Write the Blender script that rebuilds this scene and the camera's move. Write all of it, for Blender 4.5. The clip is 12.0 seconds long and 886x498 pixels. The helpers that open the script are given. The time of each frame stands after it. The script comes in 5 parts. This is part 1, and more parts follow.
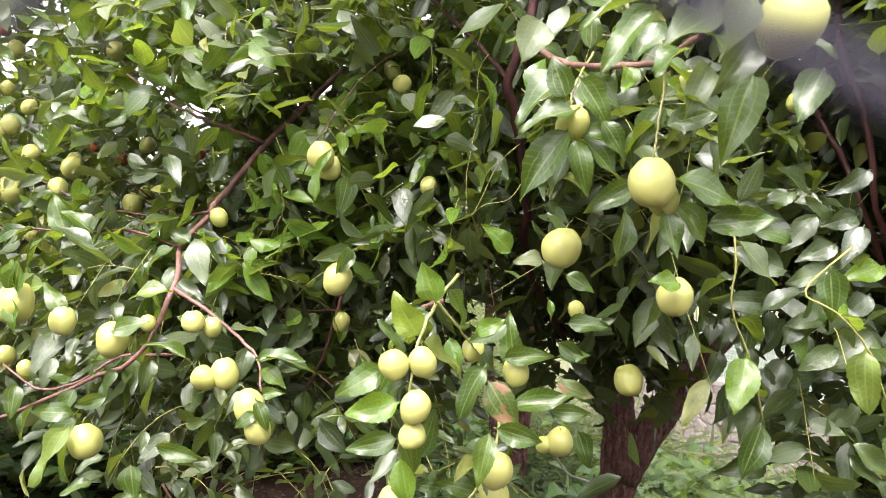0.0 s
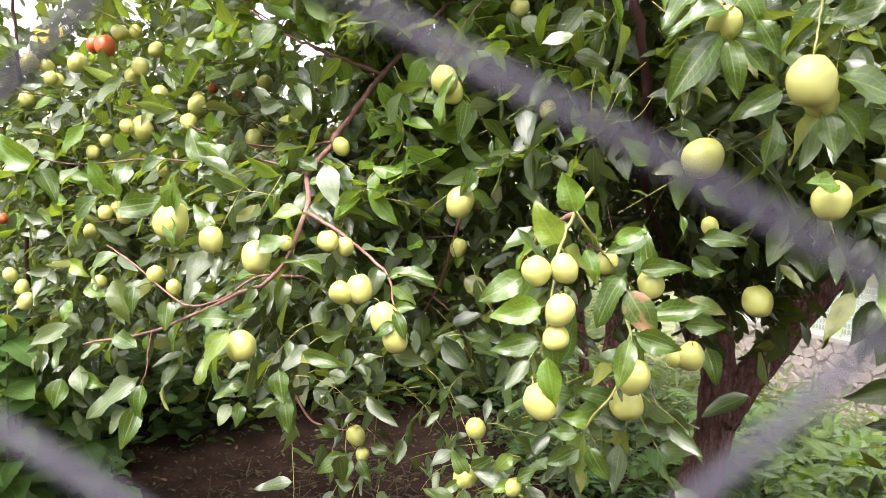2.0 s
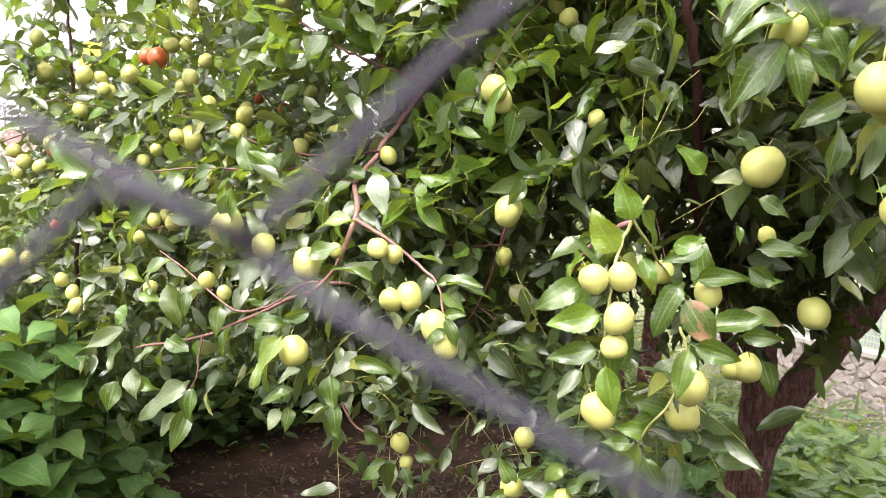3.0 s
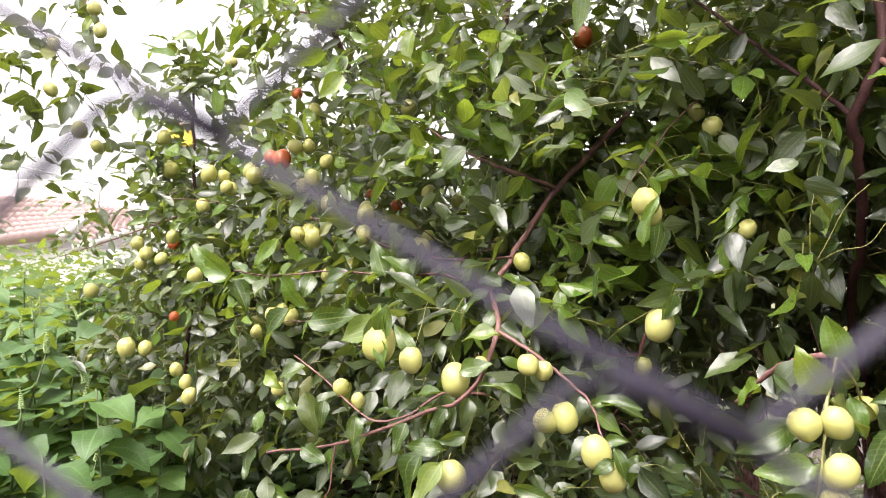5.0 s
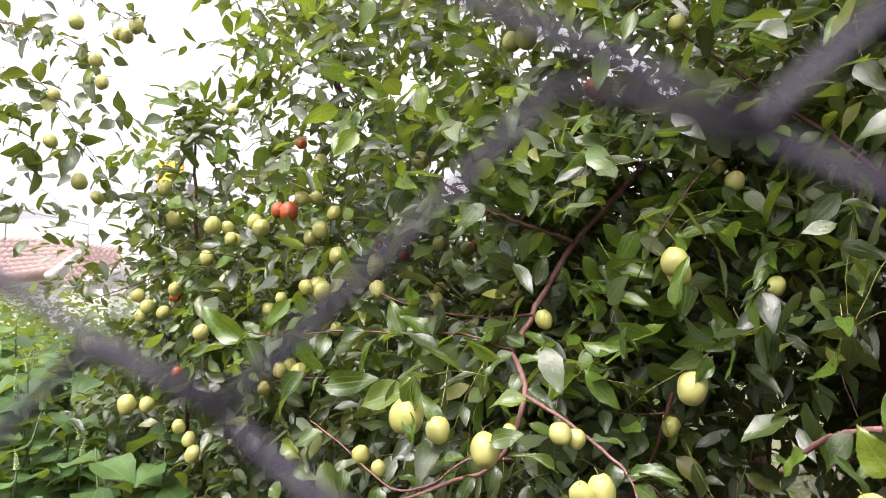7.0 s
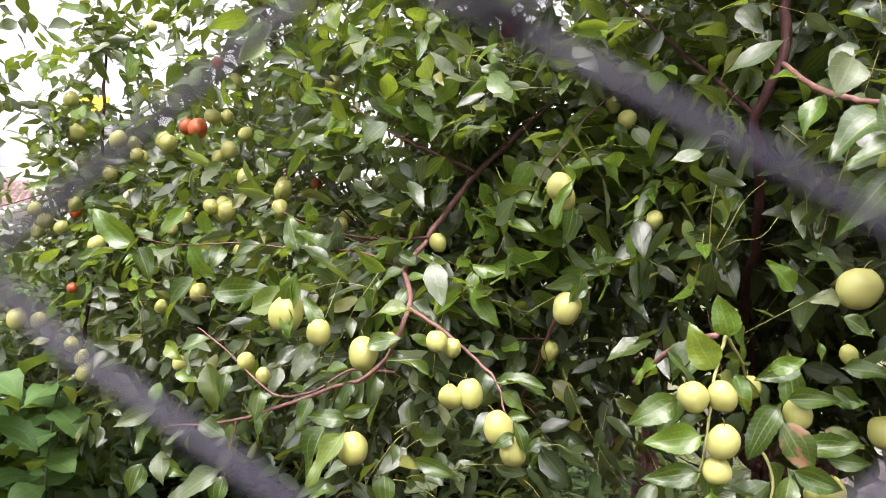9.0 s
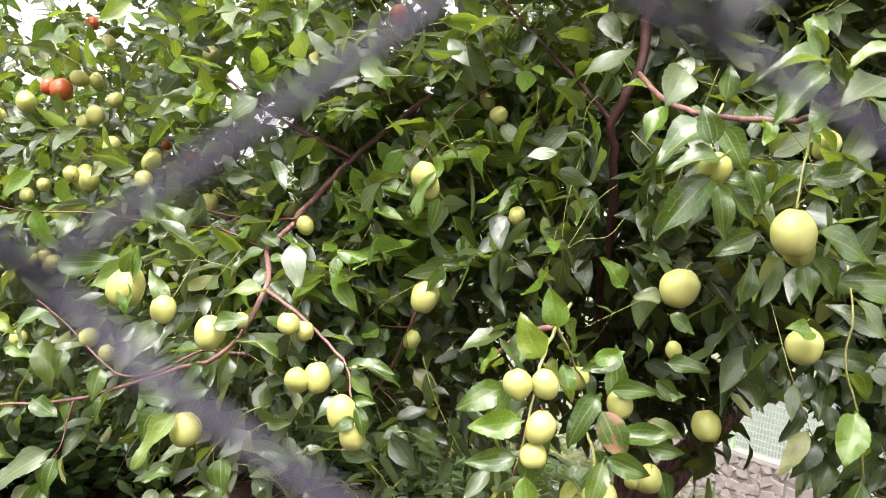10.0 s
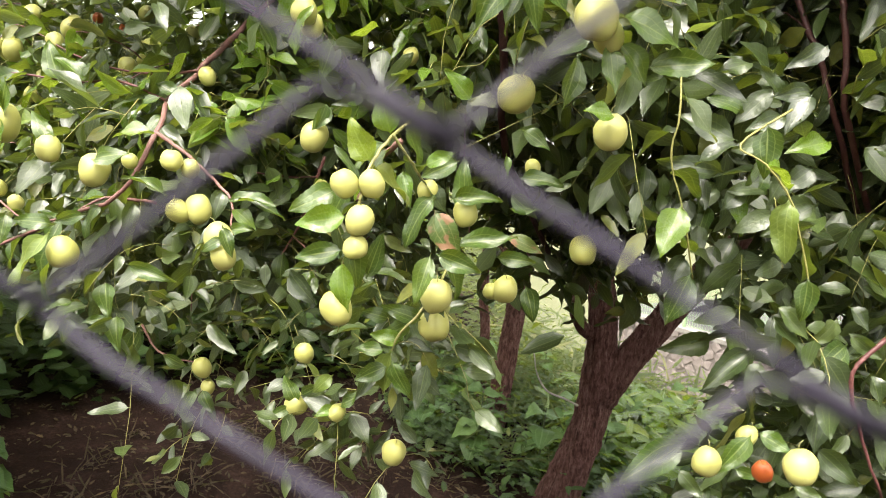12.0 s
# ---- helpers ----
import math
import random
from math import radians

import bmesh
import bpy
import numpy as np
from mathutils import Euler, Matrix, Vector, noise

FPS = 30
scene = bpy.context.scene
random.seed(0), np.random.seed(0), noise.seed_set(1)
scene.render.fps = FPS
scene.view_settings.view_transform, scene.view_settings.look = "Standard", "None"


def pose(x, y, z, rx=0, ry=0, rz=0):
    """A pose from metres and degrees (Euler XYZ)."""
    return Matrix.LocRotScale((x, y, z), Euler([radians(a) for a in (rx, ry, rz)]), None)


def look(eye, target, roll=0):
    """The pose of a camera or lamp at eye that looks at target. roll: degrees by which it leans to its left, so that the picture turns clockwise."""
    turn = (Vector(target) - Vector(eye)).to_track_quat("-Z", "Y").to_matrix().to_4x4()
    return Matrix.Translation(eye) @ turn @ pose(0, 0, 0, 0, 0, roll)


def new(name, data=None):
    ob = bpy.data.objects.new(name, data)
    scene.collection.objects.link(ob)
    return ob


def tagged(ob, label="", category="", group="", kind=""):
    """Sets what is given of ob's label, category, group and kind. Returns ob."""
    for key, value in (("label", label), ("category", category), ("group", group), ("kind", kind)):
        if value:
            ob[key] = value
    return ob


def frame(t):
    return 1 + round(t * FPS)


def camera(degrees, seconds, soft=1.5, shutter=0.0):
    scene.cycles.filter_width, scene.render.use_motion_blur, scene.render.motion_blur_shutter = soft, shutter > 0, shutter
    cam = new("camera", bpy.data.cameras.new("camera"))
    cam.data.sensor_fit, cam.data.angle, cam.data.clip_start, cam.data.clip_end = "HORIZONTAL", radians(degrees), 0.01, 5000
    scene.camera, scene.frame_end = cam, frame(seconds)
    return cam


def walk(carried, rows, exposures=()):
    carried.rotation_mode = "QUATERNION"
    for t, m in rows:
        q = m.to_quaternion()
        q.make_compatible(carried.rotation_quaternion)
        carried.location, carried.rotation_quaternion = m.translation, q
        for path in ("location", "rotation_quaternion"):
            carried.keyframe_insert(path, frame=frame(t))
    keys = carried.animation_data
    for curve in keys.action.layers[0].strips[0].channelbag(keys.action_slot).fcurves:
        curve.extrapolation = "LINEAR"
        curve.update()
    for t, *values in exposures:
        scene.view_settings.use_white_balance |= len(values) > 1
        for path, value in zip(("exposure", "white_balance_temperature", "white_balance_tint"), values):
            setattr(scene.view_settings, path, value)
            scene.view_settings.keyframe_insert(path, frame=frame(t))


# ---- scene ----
cam = camera(66.3, 12.0, soft=0.5)
METRES, EYE, TILT, LEAN, TURN = 0.65, 1.5, -2.0, 0.0, 0.0
ROWS = [
    (0.0, 0.0047, -0.0055, 0.0024, 0.25, 0.19, -1.74),
    (0.5, -0.0240, -0.0250, -0.0202, 2.71, -2.66, -0.76),
    (1.0, -0.0473, -0.0353, -0.0311, 4.46, -3.21, -0.85),
    (1.5, -0.0645, -0.0306, -0.0448, 5.92, -3.72, -1.74),
    (2.0, -0.0739, -0.0371, -0.0546, 7.07, -4.18, -1.38),
    (2.5, -0.0878, -0.0396, -0.0590, 8.18, -4.09, -1.04),
    (3.0, -0.1087, -0.0475, -0.0601, 9.66, -3.35, -1.69),
    (5.0, -0.2788, -0.0616, 0.0174, 14.98, 2.51, -2.03),
    (5.5, -0.3027, -0.0446, 0.0488, 14.00, 3.84, -0.30),
    (6.0, -0.3315, -0.0396, 0.0685, 13.88, 4.66, -0.49),
    (6.5, -0.3539, -0.0441, 0.0792, 14.38, 5.03, -1.10),
    (8.5, -0.3041, -0.0561, 0.0235, 10.65, 5.50, -2.92),
    (9.0, -0.2613, -0.0475, -0.0228, 8.39, 2.60, -4.71),
    (9.5, -0.2220, -0.0390, -0.0420, 5.82, 1.57, -6.17),
    (10.0, -0.1719, -0.0360, -0.0277, 0.23, 2.92, -7.65),
    (10.5, -0.1098, -0.0220, -0.0332, -4.48, 2.33, -7.20),
    (11.0, -0.0676, -0.0296, -0.0719, -3.56, -0.66, -7.39),
    (11.5, 0.0255, -0.0502, -0.1013, -0.87, -3.64, -6.94),
    (12.0, 0.1012, -0.0640, -0.1431, 1.38, -4.87, -6.09),
]
EXPOSURES = [(0.0, 0.52, 6700, 14), (2.5, 0.6, 6800, 12), (3.2, 0.57, 6750, 14), (4.8, 0.24, 6700, 20), (6.0, -0.03, 6650, 20), (7.5, -0.17, 6600, 21), (8.5, -0.08, 6600, 21), (9.0, 0.02, 6600, 18), (9.5, 0.24, 6650, 16), (10.0, 0.4, 6650, 14), (10.5, 0.36, 6750, 13), (12.0, 0.49, 7150, 10)]
walk(cam, [(t, pose(0, 0, EYE, TILT, LEAN, TURN) @ pose(METRES * x, METRES * y, METRES * z, 90 + pitch, roll, yaw)) for t, x, y, z, yaw, pitch, roll in ROWS], EXPOSURES)

cam.data.dof.use_dof = True
cam.data.dof.focus_distance = 0.95
cam.data.dof.aperture_fstop = 13.0
cam.data.dof.aperture_blades = 0

# ---- light ----
world = bpy.data.worlds.new("overcast_sky")
scene.world = world
world.use_nodes = True
wn, wl = world.node_tree.nodes, world.node_tree.links
sky = wn.new("ShaderNodeTexSky")
sky.sky_type, sky.sun_disc = "NISHITA", False
sky.sun_elevation, sky.sun_rotation = radians(61), radians(203)
sky.air_density, sky.dust_density = 1.0, 4.0
pale = wn.new("ShaderNodeHueSaturation")
pale.inputs["Saturation"].default_value = 0.12
wl.new(sky.outputs[0], pale.inputs["Color"])
# an overcast sky: the zenith is brighter than the horizon
way = wn.new("ShaderNodeTexCoord")
height = wn.new("ShaderNodeSeparateXYZ")
wl.new(way.outputs["Generated"], height.inputs[0])
lift = wn.new("ShaderNodeMapRange")
lift.inputs[1].default_value, lift.inputs[2].default_value = 0.0, 1.0
lift.inputs[3].default_value, lift.inputs[4].default_value = 0.95, 2.2
wl.new(height.outputs[2], lift.inputs[0])
cloud = wn.new("ShaderNodeVectorMath")
cloud.operation = "SCALE"
wl.new(pale.outputs[0], cloud.inputs[0])
wl.new(lift.outputs[0], cloud.inputs["Scale"])
wl.new(cloud.outputs[0], wn["Background"].inputs[0])
wn["Background"].inputs[1].default_value = 0.36
sun = new("sun", bpy.data.lights.new("sun", "SUN"))
sun.data.energy, sun.data.angle, sun.data.color = 1.9, radians(50), (1.0, 0.97, 0.9)
sun.matrix_world = look((-1.6, -3.7, 7.2), (0, 0, 0))


# ---- materials ----
def material(name, rough=0.6, metal=0.0):
    m = bpy.data.materials.new(name)
    m.use_nodes = True
    n, l = m.node_tree.nodes, m.node_tree.links
    b = n["Principled BSDF"]
    b.inputs["Roughness"].default_value, b.inputs["Metallic"].default_value = rough, metal
    return m, n, l, b


def add(n, kind, **sets):
    node = n.new(kind)
    for k, v in sets.items():
        node.inputs[k].default_value = v
    return node


def maths(n, l, op, a, b=None, c=None):
    node = n.new("ShaderNodeMath")
    node.operation = op
    for i, v in enumerate((a, b, c)):
        if v is None:
            continue
        if isinstance(v, (int, float)):
            node.inputs[i].default_value = v
        else:
            l.new(v, node.inputs[i])
    return node.outputs[0]


def ramp(n, l, fac, stops):
    r = n.new("ShaderNodeValToRGB")
    e = r.color_ramp.elements
    while len(e) < len(stops):
        e.new(0.5)
    for el, (p, c) in zip(e, stops):
        el.position, el.color = p, (*c, 1)
    l.new(fac, r.inputs[0])
    return r.outputs[0]


def mix(n, l, fac, a, b, mode="MIX"):
    node = n.new("ShaderNodeMix")
    node.data_type, node.blend_type = "RGBA", mode
    for i, v in ((0, fac), (6, a), (7, b)):
        if isinstance(v, (int, float)):
            node.inputs[i].default_value = v
        elif isinstance(v, tuple):
            node.inputs[i].default_value = (*v, 1)
        else:
            l.new(v, node.inputs[i])
    return node.outputs[2]


def noise_at(n, l, scale, detail=4, coord="Object", rough=0.6):
    tc = n.new("ShaderNodeTexCoord")
    t = add(n, "ShaderNodeTexNoise", Scale=scale, Detail=detail, Roughness=rough)
    l.new(tc.outputs[coord], t.inputs["Vector"])
    return t.outputs["Fac"]


def bump(n, l, b, height, strength=0.3, distance=0.002):
    node = add(n, "ShaderNodeBump", Strength=strength, Distance=distance)
    l.new(height, node.inputs["Height"])
    l.new(node.outputs[0], b.inputs["Normal"])


def surface(name, stops, scale, rough=0.7, relief=0.4, distance=0.004, fine=8.0, metal=0.0, gloss=0.5):
    m, n, l, b = material(name, rough, metal)
    b.inputs["Specular IOR Level"].default_value = gloss
    big, small = noise_at(n, l, scale), noise_at(n, l, scale * fine, 6)
    col = ramp(n, l, maths(n, l, "ADD", maths(n, l, "MULTIPLY", big, 0.6), maths(n, l, "MULTIPLY", small, 0.4)), stops)
    l.new(col, b.inputs["Base Color"])
    bump(n, l, b, small, relief, distance)
    return m


def leaf_material(name, dark, light, vein, rough, thin, yellow, gloss=0.4, burn=None):
    """A quilted leaf with three veins that run from its base; u runs across, v along."""
    m, n, l, b = material(name, rough)
    uv = n.new("ShaderNodeUVMap")
    sep = n.new("ShaderNodeSeparateXYZ")
    l.new(uv.outputs[0], sep.inputs[0])
    across = maths(n, l, "ABSOLUTE", maths(n, l, "SUBTRACT", maths(n, l, "MULTIPLY", sep.outputs[0], 2.0), 1.0))
    along = sep.outputs[1]
    mid = maths(n, l, "LESS_THAN", across, 0.05)
    side = maths(n, l, "LESS_THAN", maths(n, l, "ABSOLUTE", maths(n, l, "SUBTRACT", across, maths(n, l, "SUBTRACT", 0.52, maths(n, l, "MULTIPLY", along, 0.12)))), 0.035)
    side = maths(n, l, "MULTIPLY", side, maths(n, l, "LESS_THAN", along, 0.82))
    rib = maths(n, l, "MAXIMUM", mid, maths(n, l, "MULTIPLY", side, 0.7))
    info, geo = n.new("ShaderNodeObjectInfo"), n.new("ShaderNodeNewGeometry")
    rnd = maths(n, l, "FRACT", maths(n, l, "ADD", info.outputs["Random"], geo.outputs["Random Per Island"]))
    # places on the blade in leaf lengths, another stretch of the pattern for each leaf
    blade = n.new("ShaderNodeCombineXYZ")
    l.new(maths(n, l, "MULTIPLY", sep.outputs[0], 0.5), blade.inputs[0])
    l.new(along, blade.inputs[1])
    l.new(maths(n, l, "MULTIPLY", rnd, 37.0), blade.inputs[2])
    quilt, grain = add(n, "ShaderNodeTexNoise", Scale=4.5, Detail=2.0, Roughness=0.55), add(n, "ShaderNodeTexNoise", Scale=26.0, Detail=3.0)
    l.new(blade.outputs[0], quilt.inputs["Vector"])
    l.new(blade.outputs[0], grain.inputs["Vector"])
    quilt, grain = quilt.outputs["Fac"], grain.outputs["Fac"]
    # slanting cross veins between the long ones
    slant = maths(n, l, "SINE", maths(n, l, "MULTIPLY", maths(n, l, "SUBTRACT", along, maths(n, l, "MULTIPLY", across, 0.16)), 75.0))
    cross = maths(n, l, "MULTIPLY", maths(n, l, "GREATER_THAN", slant, 0.86), 0.35)
    col = ramp(n, l, rnd, [(0.0, dark), (0.5, tuple(0.65 * a + 0.35 * c for a, c in zip(dark, light))), (0.92, light), (0.985, yellow), (1.0, tuple(0.6 * a + 0.4 * c for a, c in zip(yellow, light)))])
    shade = n.new("ShaderNodeMapRange")
    shade.inputs[1].default_value, shade.inputs[2].default_value = 0.35, 0.7
    l.new(quilt, shade.inputs[0])
    col = mix(n, l, maths(n, l, "MULTIPLY", shade.outputs[0], 0.45), col, tuple(0.6 * a for a in dark))
    col = mix(n, l, maths(n, l, "MULTIPLY", maths(n, l, "MAXIMUM", rib, cross), 0.62), col, vein)
    if burn:
        # dry brown patches with a sharp rim
        edge = n.new("ShaderNodeMapRange")
        edge.inputs[1].default_value, edge.inputs[2].default_value = 0.54, 0.6
        l.new(quilt, edge.inputs[0])
        col = mix(n, l, edge.outputs[0], col, burn)
    l.new(col, b.inputs["Base Color"])
    b.inputs["IOR"].default_value, b.inputs["Specular IOR Level"].default_value = 1.5, gloss
    rr = maths(n, l, "ADD", maths(n, l, "ADD", maths(n, l, "MULTIPLY", quilt, 0.2), maths(n, l, "MULTIPLY", grain, 0.16)), rough - 0.18)
    l.new(rr, b.inputs["Roughness"])
    relief = maths(n, l, "ADD", maths(n, l, "MULTIPLY", quilt, 1.0), maths(n, l, "MULTIPLY", grain, 0.05))
    relief = maths(n, l, "SUBTRACT", relief, maths(n, l, "ADD", maths(n, l, "MULTIPLY", rib, 0.28), maths(n, l, "MULTIPLY", cross, 0.25)))
    bump(n, l, b, relief, 0.7, 0.0019)
    glow = n.new("ShaderNodeBsdfTranslucent")
    l.new(mix(n, l, 0.6, col, (0.42, 0.54, 0.04)), glow.inputs[0])
    both = add(n, "ShaderNodeMixShader", Fac=thin)
    l.new(b.outputs[0], both.inputs[1])
    l.new(glow.outputs[0], both.inputs[2])
    l.new(both.outputs[0], n["Material Output"].inputs[0])
    return m


def fruit_material(name, base, pale_side, blush, share):
    m, n, l, b = material(name, 0.36)
    info = n.new("ShaderNodeObjectInfo")
    blot, speck = noise_at(n, l, 55.0, 3), noise_at(n, l, 420.0, 3)
    col = mix(n, l, maths(n, l, "ADD", maths(n, l, "MULTIPLY", blot, 0.7), maths(n, l, "MULTIPLY", info.outputs["Random"], 0.3)), base, pale_side)
    spot = n.new("ShaderNodeMapRange")
    spot.inputs[1].default_value, spot.inputs[2].default_value = 0.66 - share, 0.74 - share
    l.new(maths(n, l, "ADD", maths(n, l, "MULTIPLY", blot, 0.8), maths(n, l, "MULTIPLY", speck, 0.2)), spot.inputs[0])
    col = mix(n, l, spot.outputs[0], col, blush)
    l.new(col, b.inputs["Base Color"])
    b.inputs["Subsurface Weight"].default_value = 0.15
    b.inputs["Subsurface Radius"].default_value = (0.006, 0.005, 0.002)
    bump(n, l, b, maths(n, l, "ADD", speck, maths(n, l, "MULTIPLY", blot, 2.0)), 0.15, 0.001)
    return m


LEAF = leaf_material("jujube_leaf", (0.014, 0.03, 0.009), (0.062, 0.1, 0.019), (0.13, 0.17, 0.05), 0.37, 0.2, (0.2, 0.2, 0.03), 1.0)
GLOSSY = leaf_material("glossy_leaf", (0.024, 0.06, 0.008), (0.06, 0.118, 0.013), (0.26, 0.32, 0.09), 0.34, 0.26, (0.15, 0.21, 0.04), 0.8)
# pale undersides; the same flat colour also paints the sky's sheen on leaves
PALE = leaf_material("pale_underside_and_sheen_leaf", (0.085, 0.12, 0.055), (0.135, 0.17, 0.08), (0.24, 0.27, 0.14), 0.45, 0.3, (0.18, 0.2, 0.09), 0.7)
# young growth; its light green also stands for light on the crown
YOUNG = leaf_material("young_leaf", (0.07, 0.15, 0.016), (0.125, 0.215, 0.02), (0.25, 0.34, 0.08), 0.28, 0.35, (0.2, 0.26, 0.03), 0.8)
# the shade under the trees is put into these dark greens
BROAD = leaf_material("shade_toned_shrub_leaf", (0.012, 0.034, 0.011), (0.032, 0.072, 0.02), (0.12, 0.22, 0.06), 0.55, 0.3, (0.1, 0.2, 0.04))
NETTLE = leaf_material("broad_weed_leaf", (0.05, 0.115, 0.032), (0.11, 0.21, 0.06), (0.17, 0.27, 0.1), 0.5, 0.3, (0.12, 0.2, 0.05), 0.4)
SCRUB = leaf_material("scrub_leaf", (0.045, 0.09, 0.02), (0.12, 0.18, 0.04), (0.16, 0.23, 0.07), 0.7, 0.35, (0.28, 0.3, 0.07), 0.25)
GRASS = leaf_material("dry_grass_blade", (0.034, 0.055, 0.016), (0.092, 0.115, 0.035), (0.12, 0.14, 0.05), 0.6, 0.3, (0.24, 0.22, 0.1))
WEED = leaf_material("weed_leaf", (0.024, 0.055, 0.015), (0.066, 0.108, 0.03), (0.16, 0.24, 0.08), 0.7, 0.3, (0.2, 0.22, 0.08), 0.25)
SPOTTED = leaf_material("scorched_leaf", (0.07, 0.12, 0.03), (0.13, 0.18, 0.05), (0.3, 0.3, 0.12), 0.4, 0.25, (0.2, 0.22, 0.08), 0.6, (0.25, 0.13, 0.075))
LITTER = leaf_material("dry_leaf", (0.028, 0.017, 0.012), (0.075, 0.046, 0.03), (0.13, 0.09, 0.055), 0.8, 0.1, (0.16, 0.11, 0.06))
SPIKE = surface("flower_spike_green", [(0.3, (0.2, 0.3, 0.1)), (0.7, (0.36, 0.45, 0.2))], 80, 0.7, 0.2, 0.001)
DEADWOOD = surface("bleached_wood", [(0.3, (0.28, 0.25, 0.2)), (0.7, (0.42, 0.39, 0.33))], 30, 0.8, 0.3, 0.002)
YELLOW = surface("yellow_paint", [(0.3, (0.7, 0.45, 0.03)), (0.7, (0.8, 0.55, 0.06))], 2, 0.5, 0.1, 0.001)
FRUIT = fruit_material("unripe_jujube", (0.315, 0.325, 0.075), (0.455, 0.44, 0.16), (0.25, 0.215, 0.055), -0.02)
RIPE = fruit_material("ripe_jujube", (0.38, 0.075, 0.018), (0.43, 0.11, 0.025), (0.2, 0.018, 0.012), 0.12)
TWIG = surface("red_brown_twig", [(0.3, (0.085, 0.034, 0.03)), (0.7, (0.3, 0.15, 0.13))], 60, 0.55, 0.6, 0.0015)
OLD_TWIG = surface("dark_limb_bark", [(0.3, (0.022, 0.009, 0.009)), (0.7, (0.08, 0.032, 0.03))], 50, 0.6, 0.6, 0.002, 8.0, 0.0, 0.2)
GREEN_TWIG = surface("green_twig", [(0.3, (0.22, 0.22, 0.07)), (0.7, (0.36, 0.34, 0.14))], 60, 0.45, 0.2, 0.001)
WEED_STEM = surface("weed_stem", [(0.3, (0.05, 0.075, 0.025)), (0.7, (0.09, 0.12, 0.045))], 40, 0.6, 0.2, 0.001)
DARK_TWIG = surface("dark_red_twig", [(0.3, (0.06, 0.018, 0.018)), (0.7, (0.17, 0.065, 0.058))], 40, 0.45, 0.3, 0.001)
DULL_TWIG = surface("olive_twig", [(0.3, (0.17, 0.17, 0.045)), (0.7, (0.32, 0.3, 0.09))], 60, 0.6, 0.2, 0.001)
STONE = surface("rubble_stone", [(0.3, (0.12, 0.1, 0.094)), (0.7, (0.24, 0.205, 0.195))], 3, 0.85, 0.6, 0.02)
MORTAR = surface("mortar", [(0.3, (0.09, 0.076, 0.07)), (0.7, (0.16, 0.138, 0.13))], 6, 0.9, 0.5, 0.01)
ASPHALT = surface("worn_asphalt", [(0.3, (0.05, 0.05, 0.05)), (0.7, (0.09, 0.09, 0.088))], 3, 0.9, 0.4, 0.005)
CONCRETE = surface("concrete", [(0.3, (0.16, 0.15, 0.14)), (0.7, (0.26, 0.245, 0.225))], 2, 0.85, 0.3, 0.005)
GREEN_PAINT = surface("green_coated_wire", [(0.3, (0.2, 0.33, 0.17)), (0.7, (0.3, 0.42, 0.24))], 6, 0.4, 0.1, 0.001)
WIRE = surface("dark_coated_wire", [(0.3, (0.015, 0.012, 0.023)), (0.7, (0.036, 0.03, 0.052))], 120, 0.6, 0.3, 0.0005)
ROOF = surface("clay_roof_tile", [(0.3, (0.22, 0.15, 0.132)), (0.7, (0.36, 0.265, 0.24))], 3, 0.8, 0.4, 0.01)
PLASTER = surface("white_plaster", [(0.3, (0.7, 0.69, 0.67)), (0.7, (0.82, 0.81, 0.8))], 2, 0.85, 0.2, 0.005)
STEEL = surface("weathered_steel", [(0.3, (0.22, 0.22, 0.23)), (0.7, (0.34, 0.34, 0.35))], 6, 0.5, 0.2, 0.002, 8, 0.6)


def ground_material():
    """Bare dark soil round the trees, dry grassland farther off."""
    m, n, l, b = material("soil_and_grassland", 0.95)
    b.inputs["Specular IOR Level"].default_value = 0.08
    big, small = noise_at(n, l, 5.0), noise_at(n, l, 70.0, 6)
    tone = maths(n, l, "ADD", maths(n, l, "MULTIPLY", big, 0.55), maths(n, l, "MULTIPLY", small, 0.45))
    soil = ramp(n, l, tone, [(0.3, (0.01, 0.006, 0.005)), (0.52, (0.026, 0.014, 0.011)), (0.75, (0.08, 0.047, 0.038))])
    grass = ramp(n, l, tone, [(0.3, (0.07, 0.085, 0.04)), (0.7, (0.19, 0.19, 0.12))])
    tc, away = n.new("ShaderNodeTexCoord"), n.new("ShaderNodeVectorMath")
    away.operation = "LENGTH"
    l.new(tc.outputs["Object"], away.inputs[0])
    far = n.new("ShaderNodeMapRange")
    far.inputs[1].default_value, far.inputs[2].default_value = 9.0, 16.0
    l.new(maths(n, l, "ADD", away.outputs["Value"], maths(n, l, "MULTIPLY", big, 3.0)), far.inputs[0])
    l.new(mix(n, l, far.outputs[0], soil, grass), b.inputs["Base Color"])
    bump(n, l, b, tone, 0.9, 0.03)
    return m


